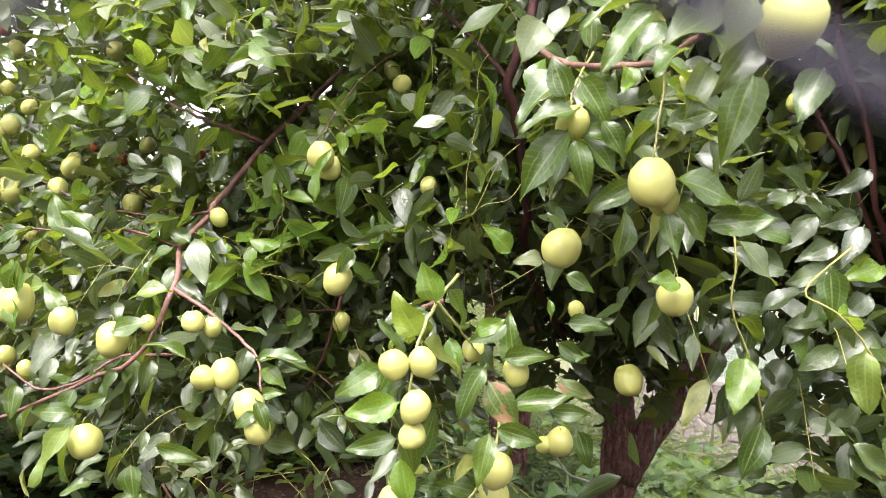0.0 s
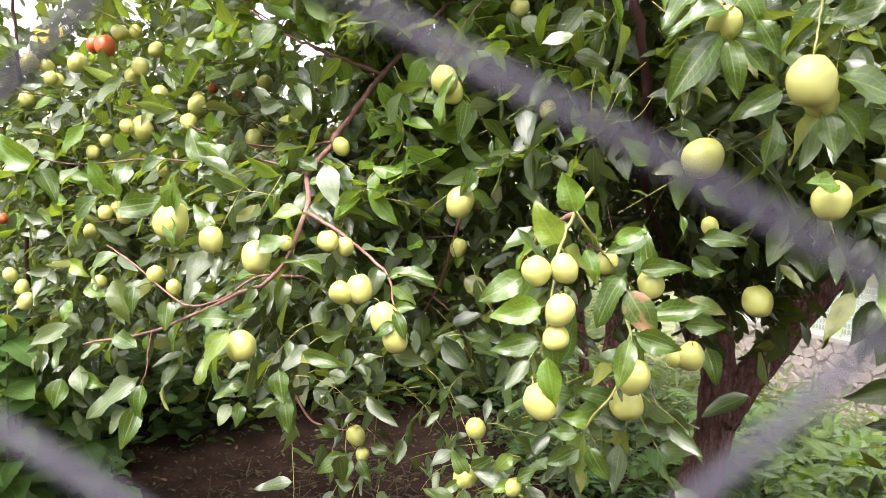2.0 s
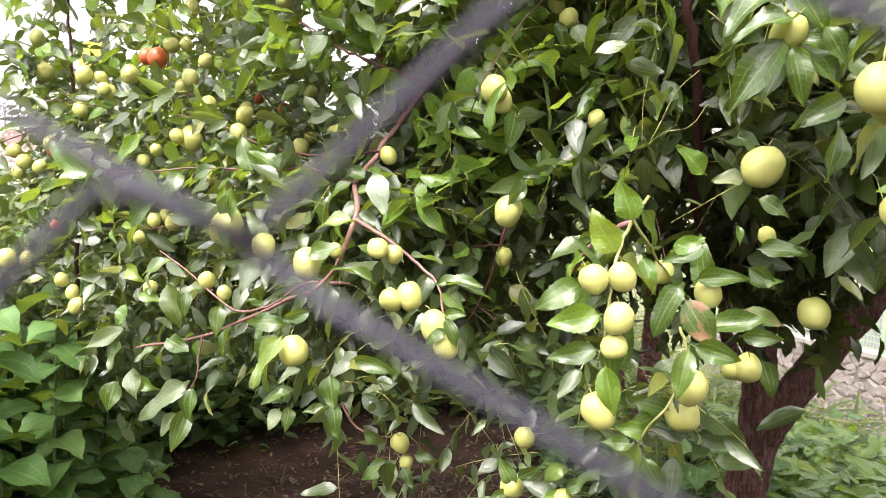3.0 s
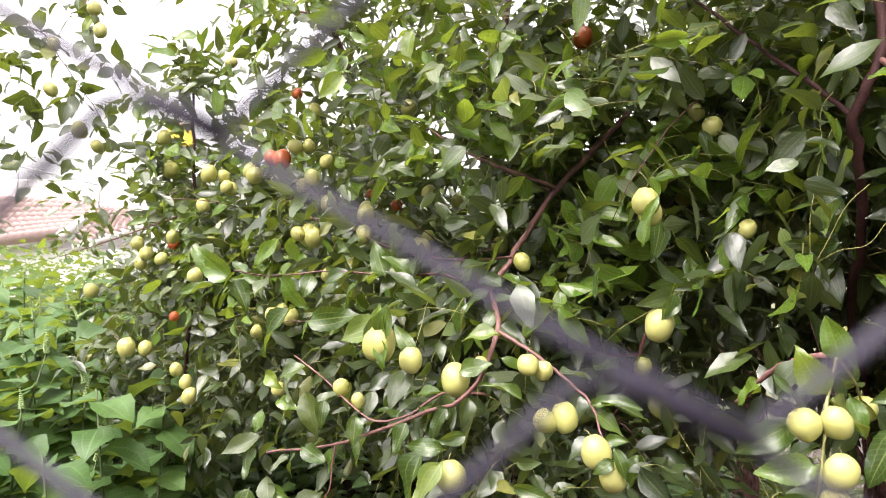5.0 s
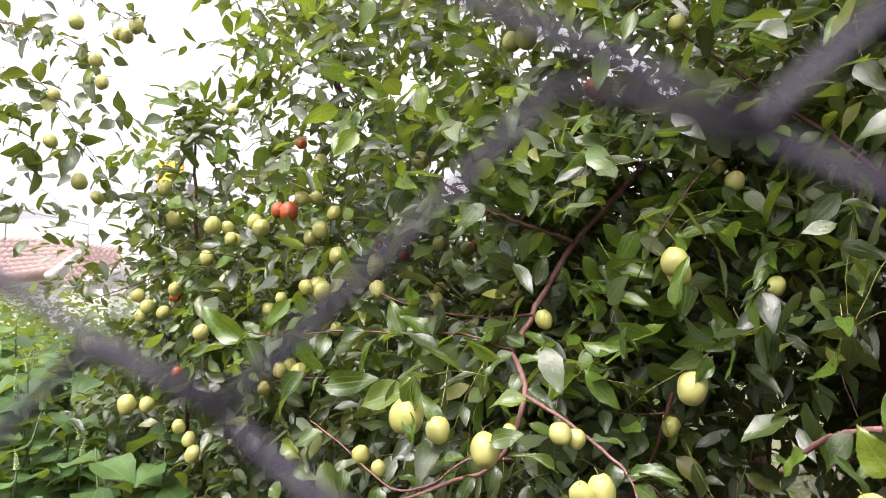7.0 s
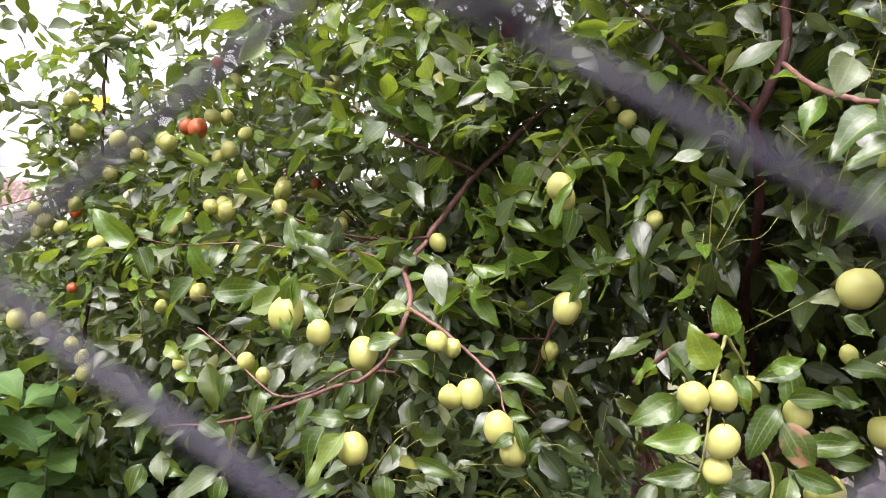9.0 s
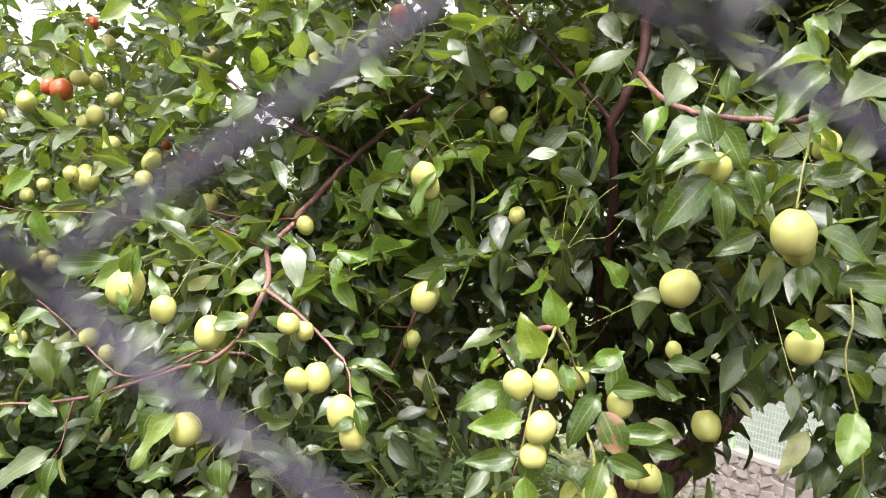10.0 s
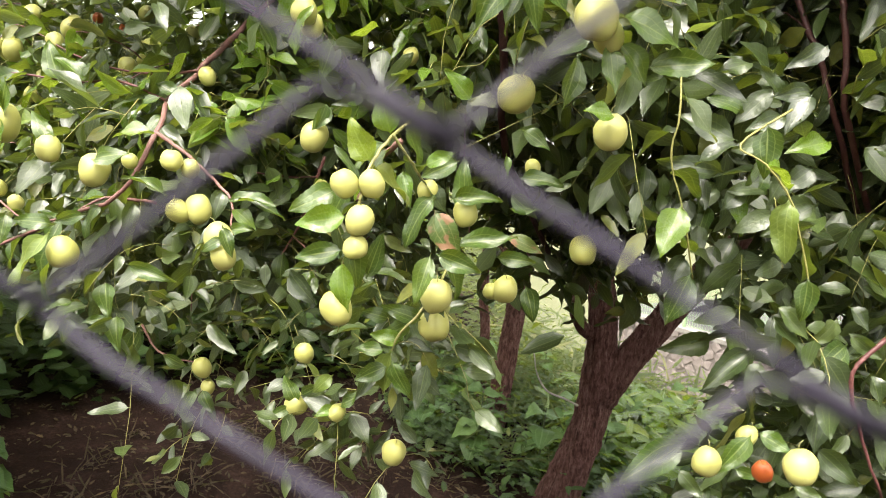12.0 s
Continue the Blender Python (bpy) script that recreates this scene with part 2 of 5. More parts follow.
def bark_material():
    """Long uneven furrows between flaking grey-brown plates."""
    m, n, l, b = material("jujube_bark", 0.9)
    tc = n.new("ShaderNodeTexCoord")
    mp = n.new("ShaderNodeMapping")
    mp.inputs["Scale"].default_value = (85, 85, 19)
    l.new(tc.outputs["Object"], mp.inputs[0])
    warp = add(n, "ShaderNodeTexNoise", Scale=1.6, Detail=5.0)
    l.new(mp.outputs[0], warp.inputs["Vector"])
    shift = n.new("ShaderNodeVectorMath")
    shift.operation = "MULTIPLY_ADD"
    l.new(warp.outputs["Color"], shift.inputs[0])
    shift.inputs[1].default_value = (2.2, 2.2, 1.6)
    l.new(mp.outputs[0], shift.inputs[2])
    ridge = add(n, "ShaderNodeTexNoise", Scale=0.9, Detail=6.0, Roughness=0.62)
    l.new(shift.outputs[0], ridge.inputs["Vector"])
    fine = noise_at(n, l, 60, 8, "Object", 0.7)
    tone = maths(n, l, "ADD", maths(n, l, "MULTIPLY", ridge.outputs["Fac"], 0.75), maths(n, l, "MULTIPLY", fine, 0.25))
    l.new(ramp(n, l, tone, [(0.36, (0.052, 0.023, 0.02)), (0.47, (0.135, 0.062, 0.053)), (0.56, (0.22, 0.115, 0.1)), (0.68, (0.33, 0.22, 0.195))]), b.inputs["Base Color"])
    b.inputs["Specular IOR Level"].default_value = 0.15
    bump(n, l, b, tone, 1.0, 0.05)
    return m


BARK = bark_material()
DIRT = ground_material()
rng = np.random.default_rng(7)


# ---- building helpers ----
def mesh_of(name, verts, faces, mat, uv=None, smooth=True):
    me = bpy.data.meshes.new(name)
    me.from_pydata([tuple(v) for v in verts], [], faces)
    if uv is not None:
        layer = me.uv_layers.new(name="UVMap")
        idx = np.empty(len(me.loops), np.int32)
        me.loops.foreach_get("vertex_index", idx)
        layer.data.foreach_set("uv", np.asarray(uv, np.float32)[idx].ravel())
    me.materials.append(mat)
    if smooth:
        me.polygons.foreach_set("use_smooth", np.ones(len(me.polygons), bool))
    me.update()
    return me


def child(name, me, parent, label="", m=None):
    ob = new(name, me)
    ob.parent = parent
    if m is not None:
        ob.matrix_basis = m
    return tagged(ob, label)


def part(name, bm, mat, parent, label=""):
    me = bpy.data.meshes.new(name)
    bm.to_mesh(me)
    bm.free()
    me.materials.append(mat)
    return child(name, me, parent, label)


def thing(name, label, category, at=(0, 0, 0), group="", kind=""):
    ob = new(name)
    ob.location = at
    return tagged(ob, label, category, group, kind)


def smooth_path(points, steps=5):
    """A Catmull-Rom curve through the points."""
    P = [np.array(p, float) for p in points]
    P = [2 * P[0] - P[1]] + P + [2 * P[-1] - P[-2]]
    out = []
    for i in range(1, len(P) - 2):
        for s in range(steps):
            t = s / steps
            a, b, c, d = P[i - 1:i + 3]
            out.append(0.5 * (2 * b + (c - a) * t + (2 * a - 5 * b + 4 * c - d) * t * t + (3 * b - a - 3 * c + d) * t ** 3))
    out.append(P[-2])
    return np.array(out)


def tube(path, r0, r1, sides=7, rough=0.0, seed=0):
    """Vertices and faces of a tapered, capped tube along a path."""
    path = np.asarray(path, float)
    n = len(path)
    tan = np.gradient(path, axis=0)
    tan /= np.linalg.norm(tan, axis=1)[:, None] + 1e-12
    ref = np.array([0.31, 0.9, 0.3]) if abs(tan[0][2]) > 0.7 else np.array([0.1, 0.2, 1.0])
    rr = np.random.default_rng(seed)
    verts, faces = [], []
    for i in range(n):
        a = np.cross(tan[i], ref)
        a /= np.linalg.norm(a) + 1e-12
        b = np.cross(a, tan[i])
        r = r0 + (r1 - r0) * i / (n - 1)
        for k in range(sides):
            q = 2 * math.pi * k / sides
            verts.append(path[i] + (a * math.cos(q) + b * math.sin(q)) * r * (1 + rough * rr.normal()))
    for i in range(n - 1):
        for k in range(sides):
            k2 = (k + 1) % sides
            faces.append((i * sides + k, i * sides + k2, (i + 1) * sides + k2, (i + 1) * sides + k))
    faces += [tuple(range(sides))[::-1], tuple(range((n - 1) * sides, n * sides))]
    return verts, faces


def leaf_template(rows, cols, serrate=0.0, broad=0.255, stalk=0.08):
    """Unit leaf: grid of (u, v, half-width). Length 1, a short stalk, widest below the middle."""
    vs = 0.45 * np.linspace(0, 1, rows) + 0.275 * (1 - np.cos(np.pi * np.linspace(0, 1, rows)))
    q = np.clip((vs - stalk) / (1 - stalk), 0, 1)
    w = broad * np.sin(np.pi * q ** 0.72) ** 0.82 * (1 - 0.24 * q ** 2)
    if serrate:
        w = w * (1 + serrate * np.where(np.arange(rows) % 2 == 0, 1, -1))
    w = np.maximum(w, 0.014)
    w[-1] = 0.004
    U, V = np.meshgrid(np.linspace(-1, 1, cols), vs)
    W = np.repeat(w[:, None], cols, 1)
    faces = [(i * cols + j, i * cols + j + 1, (i + 1) * cols + j + 1, (i + 1) * cols + j) for i in range(rows - 1) for j in range(cols - 1)]
    return U.ravel(), V.ravel(), W.ravel(), faces


def leaf_points(template, base, d, nrm, length, width=1.0, fold=0.25, droop=0.2, wave=0.04, phase=0.0):
    """World vertices of N leaves: arrays base (N,3), direction, normal, length."""
    U, V, W, _ = template
    d = d / np.linalg.norm(d, axis=1)[:, None]
    nrm = nrm - d * np.sum(nrm * d, 1)[:, None]
    nrm = nrm / (np.linalg.norm(nrm, axis=1)[:, None] + 1e-9)
    s = np.cross(d, nrm)
    N = len(base)
    fold, droop, phase, width = [np.broadcast_to(np.asarray(a, float), (N,)) for a in (fold, droop, phase, width)]
    x = U * W
    h = fold[:, None] * np.abs(x) - droop[:, None] * V ** 2 * 0.5 + wave * np.sin(V * 9 + phase[:, None] + U * 1.3) * np.abs(U)
    L = length[:, None, None]
    return base[:, None, :] + L * (d[:, None, :] * (V - 0.12 * droop[:, None] * V ** 2)[:, :, None] + s[:, None, :] * (x[None] * width[:, None])[:, :, None] + nrm[:, None, :] * h[:, :, None])


def leaf_mesh(name, template, pts, mat):
    """One mesh of many leaves."""
    U, V, W, faces = template
    N, K = pts.shape[:2]
    f = np.array(faces)
    F = (f[None] + (np.arange(N) * K)[:, None, None]).reshape(-1, 4)
    uv = np.tile(np.c_[(U + 1) / 2, V], (N, 1))
    me = bpy.data.meshes.new(name)
    me.vertices.add(N * K)
    me.vertices.foreach_set("co", pts.astype(np.float32).ravel())
    me.loops.add(len(F) * 4)
    me.loops.foreach_set("vertex_index", F.astype(np.int32).ravel())
    me.polygons.add(len(F))
    me.polygons.foreach_set("loop_start", np.arange(0, len(F) * 4, 4, dtype=np.int32))
    me.polygons.foreach_set("use_smooth", np.ones(len(F), bool))
    layer = me.uv_layers.new(name="UVMap")
    layer.data.foreach_set("uv", uv.astype(np.float32)[F.ravel()].ravel())
    me.materials.append(mat)
    me.update(calc_edges=True)
    me.validate()
    return me


# ---- ground ----
def ground_height(x, y):
    far = np.clip((y - 2.6) / 8.5, 0, 1)
    fall = far * far * (3 - 2 * far) * np.clip((x - 0.3) / 4.0, 0, 1)
    return -5.2 * fall + 0.03 * np.sin(x * 2.1 + 1) * np.cos(y * 1.7) + 0.02 * np.sin(x * 5.3) * np.sin(y * 4.1 + 2)


def build_ground():
    a = np.concatenate([-np.geomspace(400, 13, 14), np.linspace(-12, 12, 121), np.geomspace(13, 400, 14)])
    X, Y = np.meshgrid(a, a + 5)
    Z = ground_height(X, Y)
    k = len(a)
    faces = [(i * k + j, i * k + j + 1, (i + 1) * k + j + 1, (i + 1) * k + j) for i in range(k - 1) for j in range(k - 1)]
    me = mesh_of("ground", np.c_[X.ravel(), Y.ravel(), Z.ravel()], faces, DIRT)
    tagged(new("ground", me), "brown bare soil sloping down behind the trees", "ground", kind="structure")


build_ground()


# ---- the jujube tree ----
tree = thing("jujube_tree", "spreading jujube tree with glossy leaves and pale green fruit", "tree", (0.62, 2.6, 0.0))
BASE = np.array([0.62, 2.6, 0.0])


def wood(name, r0, r1, points, mat, parent, sides=9, rough=0.0, seed=0, steps=5, label=""):
    path = smooth_path(points, steps) - BASE
    bends = np.random.default_rng(100 + seed).normal(0, 0.22, path.shape) * r0
    bends[0] = bends[-1] = 0
    v, f = tube(path + bends, r0, r1, sides, rough, seed)
    return child(name, mesh_of(name, v, f, mat), parent, label)


SPINE = []


def stem(name, r0, r1, *points):
    wood(name, r0, r1, points, {"limb": OLD_TWIG, "dead_branch": DEADWOOD, "vine": DULL_TWIG, "shoot": GREEN_TWIG, "twig": DARK_TWIG}.get(name, TWIG), tree, 8, 0.09, len(SPINE))
    SPINE.append((smooth_path(points), r1))


def trunk_mesh(points, radii, steps=8, sides=28, seed=0):
    """A trunk that swells and narrows by the radii, with ridged bark."""
    path = smooth_path(points, steps) - BASE
    R = np.interp(np.linspace(0, len(radii) - 1, len(path)), np.arange(len(radii)), radii)
    v, f = tube(path, 1.0, 1.0, sides)
    v = np.array(v).reshape(len(path), sides, 3)
    rr = np.random.default_rng(seed)
    ridge = 1 + 0.06 * rr.normal(size=(1, sides)) + 0.035 * rr.normal(size=(len(path), sides))
    v = path[:, None] + (v - path[:, None]) * R[:, None, None] * ridge[:, :, None]
    return v.reshape(-1, 3), f


def big_wood(name, points, radii, seed, parent, label=""):
    v, f = trunk_mesh(points, radii, seed=seed)
    return child(name, mesh_of(name, v, f, BARK), parent, label)


big_wood("trunk", [(0.54, 2.62, -0.05), (0.578, 2.6, 0.076), (0.636, 2.6, 0.254), (0.688, 2.6, 0.475), (0.701, 2.6, 0.665), (0.692, 2.6, 0.803), (0.668, 2.6, 0.983), (0.596, 2.55, 1.183), (0.479, 2.4, 1.391), (0.3, 2.1, 1.75)], [0.105, 0.084, 0.075, 0.069, 0.072, 0.058, 0.055, 0.05, 0.04, 0.028], 1, tree, "brown furrowed trunk")
big_wood("limb", [(0.71, 2.6, 0.56), (0.796, 2.58, 0.728), (0.914, 2.55, 0.931), (1.037, 2.5, 1.151), (1.149, 2.4, 1.362), (1.112, 2.2, 1.61), (0.9, 1.9, 2.0)], [0.068, 0.06, 0.054, 0.052, 0.046, 0.04, 0.025], 2, tree)
big_wood("limb", [(0.69, 2.6, 0.814), (0.596, 2.55, 0.85), (0.531, 2.5, 0.987), (0.534, 2.5, 1.096), (0.56, 2.5, 1.25)], [0.028, 0.024, 0.02, 0.017, 0.01], 3, tree)

stem("branch", 0.0032, 0.0028, (0.000, 0.660, 1.430), (-0.018, 0.700, 1.418), (-0.032, 0.730, 1.402), (-0.045, 0.760, 1.378), (-0.057, 0.780, 1.358))
stem("twig", 0.0018, 0.0009, (-1.993, 1.500, 2.169), (-1.851, 1.480, 2.128), (-1.745, 1.470, 2.097), (-1.674, 1.460, 2.021), (-1.603, 1.460, 1.937), (-1.548, 1.460, 1.874), (-1.529, 1.470, 1.823))
stem("twig", 0.0018, 0.0009, (-1.999, 1.500, 2.318), (-1.857, 1.480, 2.280), (-1.722, 1.460, 2.241), (-1.601, 1.450, 2.180), (-1.546, 1.450, 2.103))
stem("twig", 0.0014, 0.0008, (-1.730, 1.500, 2.419), (-1.597, 1.480, 2.317), (-1.489, 1.460, 2.260), (-1.437, 1.450, 2.231))
stem("branch", 0.0056, 0.0042, (-0.183, 1.170, 1.767), (-0.204, 1.140, 1.735), (-0.298, 1.100, 1.625), (-0.341, 1.030, 1.539), (-0.376, 0.960, 1.461))
stem("branch", 0.0040, 0.0017, (-0.376, 0.960, 1.461), (-0.344, 0.860, 1.414), (-0.375, 0.840, 1.334), (-0.457, 0.860, 1.289), (-0.601, 0.900, 1.225), (-0.717, 0.920, 1.197))
stem("twig", 0.0022, 0.0009, (-0.298, 1.100, 1.625), (-0.355, 1.120, 1.645), (-0.414, 1.150, 1.680), (-0.514, 1.200, 1.735), (-0.657, 1.300, 1.820))
stem("twig", 0.0022, 0.0009, (-0.376, 0.960, 1.461), (-0.449, 0.970, 1.484), (-0.535, 1.000, 1.479), (-0.651, 1.000, 1.482), (-0.756, 0.980, 1.472), (-0.803, 0.950, 1.480))
stem("twig", 0.0022, 0.0009, (-0.351, 1.000, 1.514), (-0.418, 1.040, 1.506), (-0.511, 1.080, 1.511), (-0.602, 1.100, 1.531), (-0.685, 1.120, 1.565), (-0.767, 1.130, 1.581))
stem("branch", 0.0030, 0.0012, (-0.344, 0.860, 1.414), (-0.305, 0.840, 1.397), (-0.254, 0.820, 1.366), (-0.219, 0.800, 1.340), (-0.202, 0.760, 1.310))
stem("twig", 0.0030, 0.0016, (-0.149, 1.020, 1.405), (-0.159, 1.020, 1.370), (-0.175, 1.030, 1.315), (-0.194, 1.040, 1.272), (-0.222, 1.050, 1.222))
stem("twig", 0.0014, 0.0009, (-0.159, 1.020, 1.372), (-0.223, 1.040, 1.367), (-0.310, 1.060, 1.370))
stem("branch", 0.0016, 0.0008, (-0.194, 1.040, 1.272), (-0.165, 1.030, 1.252), (-0.146, 1.020, 1.218))
stem("branch", 0.0022, 0.0010, (-0.370, 0.930, 1.313), (-0.429, 0.900, 1.316), (-0.470, 0.880, 1.288), (-0.531, 0.880, 1.275), (-0.617, 0.900, 1.326), (-0.674, 0.920, 1.352))
stem("limb", 0.0068, 0.0056, (0.177, 1.100, 2.208), (0.123, 0.950, 1.943), (0.107, 0.880, 1.849), (0.097, 0.840, 1.752), (0.077, 0.860, 1.688), (0.097, 0.900, 1.613), (0.114, 0.950, 1.539), (0.132, 1.050, 1.445), (0.271, 1.400, 1.250))
stem("limb", 0.0034, 0.0020, (0.077, 0.860, 1.688), (0.045, 0.900, 1.738), (-0.001, 0.950, 1.794), (-0.073, 1.000, 1.878), (-0.155, 1.100, 1.992))
stem("branch", 0.0034, 0.0022, (0.097, 0.840, 1.752), (0.101, 0.740, 1.697), (0.114, 0.680, 1.671), (0.129, 0.630, 1.655), (0.169, 0.580, 1.646), (0.183, 0.540, 1.648), (0.186, 0.500, 1.650), (0.183, 0.460, 1.653), (0.186, 0.420, 1.650))
stem("shoot", 0.0012, 0.0009, (0.138, 0.650, 1.673), (0.120, 0.620, 1.644), (0.106, 0.580, 1.614), (0.110, 0.565, 1.577))
stem("shoot", 0.0011, 0.0008, (0.165, 0.530, 1.652), (0.174, 0.545, 1.622), (0.169, 0.540, 1.592), (0.163, 0.530, 1.562))
stem("shoot", 0.0018, 0.0010, (0.016, 0.660, 1.456), (-0.001, 0.620, 1.437), (-0.017, 0.585, 1.406), (-0.023, 0.570, 1.373), (-0.027, 0.565, 1.338), (-0.032, 0.560, 1.309))
stem("shoot", 0.0016, 0.0010, (-0.003, 0.610, 1.434), (0.017, 0.630, 1.408), (0.030, 0.660, 1.389))
stem("shoot", 0.0016, 0.0009, (0.063, 0.720, 1.316), (0.060, 0.660, 1.299), (0.040, 0.620, 1.264), (0.020, 0.620, 1.235), (0.010, 0.640, 1.198))
stem("vine", 0.0010, 0.0008, (0.262, 0.620, 1.528), (0.261, 0.600, 1.481), (0.259, 0.600, 1.439), (0.278, 0.600, 1.390), (0.303, 0.620, 1.325))
stem("vine", 0.0010, 0.0008, (0.363, 0.600, 1.495), (0.313, 0.580, 1.457), (0.330, 0.560, 1.440), (0.355, 0.560, 1.413), (0.372, 0.560, 1.374), (0.393, 0.560, 1.314))
stem("twig", 0.0044, 0.0040, (0.577, 1.150, 2.052), (0.560, 1.060, 1.891), (0.533, 1.000, 1.790), (0.506, 0.950, 1.694), (0.537, 0.920, 1.607), (0.552, 0.900, 1.545), (0.642, 0.950, 1.401))
stem("twig", 0.0044, 0.0040, (0.582, 1.050, 2.007), (0.539, 0.960, 1.845), (0.516, 0.900, 1.745), (0.531, 0.870, 1.667), (0.544, 0.870, 1.602), (0.565, 0.880, 1.523), (0.659, 0.950, 1.403))
stem("twig", 0.0024, 0.0014, (0.499, 0.620, 1.287), (0.473, 0.620, 1.250), (0.489, 0.620, 1.193), (0.524, 0.620, 1.125))
stem("limb", 0.0060, 0.0032, (-1.426, 1.700, 0.994), (-1.350, 1.600, 1.237), (-1.298, 1.550, 1.513), (-1.314, 1.550, 1.767), (-1.358, 1.600, 1.962), (-1.407, 1.650, 2.040))
stem("twig", 0.0024, 0.0009, (-1.302, 1.550, 1.617), (-1.400, 1.500, 1.572), (-1.538, 1.500, 1.527), (-1.698, 1.500, 1.481))
stem("limb", 0.0120, 0.0050, (-1.059, 2.200, 1.937), (-1.123, 2.000, 2.241), (-1.160, 1.950, 2.339), (-1.214, 1.900, 2.408), (-1.295, 1.900, 2.498))
stem("branch", 0.0050, 0.0020, (-1.143, 2.000, 2.280), (-1.239, 1.950, 2.300), (-1.332, 1.900, 2.309), (-1.401, 1.850, 2.261))
stem("branch", 0.0022, 0.0010, (-0.431, 1.300, 1.960), (-0.339, 1.270, 1.956), (-0.283, 1.240, 1.963), (-0.266, 1.245, 1.953))
stem("twig", 0.0016, 0.0009, (-0.588, 0.890, 1.229), (-0.588, 0.880, 1.202), (-0.583, 0.865, 1.177), (-0.591, 0.860, 1.158))
stem("branch", 0.0034, 0.0015, (-0.295, 1.090, 1.630), (-0.329, 1.070, 1.642), (-0.364, 1.060, 1.654), (-0.396, 1.050, 1.666), (-0.448, 1.060, 1.690), (-0.512, 1.080, 1.730))
stem("branch", 0.0020, 0.0008, (-0.391, 0.950, 1.125), (-0.364, 0.950, 1.087), (-0.319, 0.950, 1.076), (-0.294, 0.955, 1.081))
stem("vine", 0.0006, 0.0005, (0.062, 0.900, 1.911), (0.061, 0.880, 1.846), (0.068, 0.860, 1.791), (0.095, 0.850, 1.746))
stem("vine", 0.0006, 0.0005, (0.091, 0.850, 1.609), (0.065, 0.840, 1.583), (0.047, 0.840, 1.544), (0.035, 0.840, 1.518))
stem("vine", 0.0005, 0.0004, (0.093, 0.800, 1.562), (0.075, 0.800, 1.537), (0.047, 0.800, 1.530), (0.030, 0.820, 1.515))
stem("limb", 0.0160, 0.0080, (-0.564, 1.900, 1.672), (-0.577, 1.800, 1.932), (-0.520, 1.750, 2.103), (-0.480, 1.800, 2.352))


SPHERE = bmesh.new()
bmesh.ops.create_uvsphere(SPHERE, u_segments=20, v_segments=14, radius=1.0)
for v in SPHERE.verts:
    up = v.co.z
    ring = math.hypot(v.co.x, v.co.y)
    dent = max(0.0, 1 - ring / 0.42)
    v.co.z = up * 1.06 - math.copysign(0.16 if up > 0 else 0.07, up) * dent ** 1.5
    v.co.x *= 1 + 0.06 * math.sin(3 * math.atan2(v.co.y, v.co.x)) - 0.08 * up + 0.03 * math.sin(5 * up)
    v.co.y *= 1 - 0.08 * up
FRUIT_ME = bpy.data.meshes.new("fruit")
SPHERE.to_mesh(FRUIT_ME)
SPHERE.free()
FRUIT_ME.materials.append(FRUIT)
FRUIT_ME.polygons.foreach_set("use_smooth", np.ones(len(FRUIT_ME.polygons), bool))
FRUITS = []
for k in range(5):
    lumpy = FRUIT_ME.copy()
    for v in lumpy.vertices:
        q = v.co.normalized()
        v.co *= 1 + 0.05 * math.sin(2.3 * q.x + 1.7 * k + 1.9 * q.z) + 0.03 * math.sin(4.1 * q.y - k + 2.2 * q.z)
        v.co.x += 0.06 * math.sin(k * 2.1) * q.z * q.z
    FRUITS.append(lumpy)
RIPE_ME = FRUIT_ME.copy()
RIPE_ME.materials.clear()
RIPE_ME.materials.append(RIPE)
STALK_ME = mesh_of("stalk", *tube([(0, 0, 0.8), (0.03, 0.02, 1.05), (0.12, 0.06, 1.28), (0.28, 0.14, 1.42)], 0.032, 0.022, 5), GREEN_TWIG)


FRUIT_AT = []


def fruit(x, y, z, r, ripe=False):
    FRUIT_AT.append((x, y, z, r))
    tilt = Euler((rng.normal() * 0.26, rng.normal() * 0.26, rng.uniform(0, 6.28)))
    s = Vector((1, 1, rng.uniform(1.0, 1.16))) * r * 0.99
    ob = child("fruit", RIPE_ME if ripe else FRUITS[rng.integers(5)], tree, "orange-red ripe fruit" if ripe else "", Matrix.LocRotScale(Vector((x, y, z)) - Vector(BASE), tilt, s))
    child("stalk", STALK_ME, ob)
    return ob


fruit(-0.158, 0.854, 1.587, 0.0174)
fruit(-0.151, 0.875, 1.575, 0.0148)
fruit(-0.084, 1.200, 1.624, 0.0149)
fruit(-0.136, 0.874, 1.432, 0.0188)
fruit(-0.038, 0.567, 1.384, 0.0130)
fruit(-0.014, 0.572, 1.387, 0.0121)
fruit(-0.018, 0.545, 1.355, 0.0130)
fruit(-0.020, 0.547, 1.331, 0.0108)
fruit(0.111, 0.628, 1.487, 0.0183)
fruit(0.161, 0.527, 1.542, 0.0177)
fruit(0.176, 0.545, 1.531, 0.0135)
fruit(0.105, 0.562, 1.591, 0.0140)
fruit(0.187, 0.537, 1.453, 0.0143)
fruit(0.231, 0.820, 1.322, 0.0178)
fruit(0.054, 0.602, 1.284, 0.0161)
fruit(0.055, 0.635, 1.248, 0.0165)
fruit(-0.031, 0.541, 1.277, 0.0139)
fruit(0.033, 0.663, 1.382, 0.0118)
fruit(0.074, 0.648, 1.364, 0.0129)
fruit(-0.297, 0.955, 1.067, 0.0148)
fruit(-0.288, 0.960, 1.036, 0.0109)
fruit(-0.115, 0.800, 1.086, 0.0154)
fruit(-0.054, 0.750, 1.099, 0.0107)
fruit(-0.382, 0.779, 1.361, 0.0184)
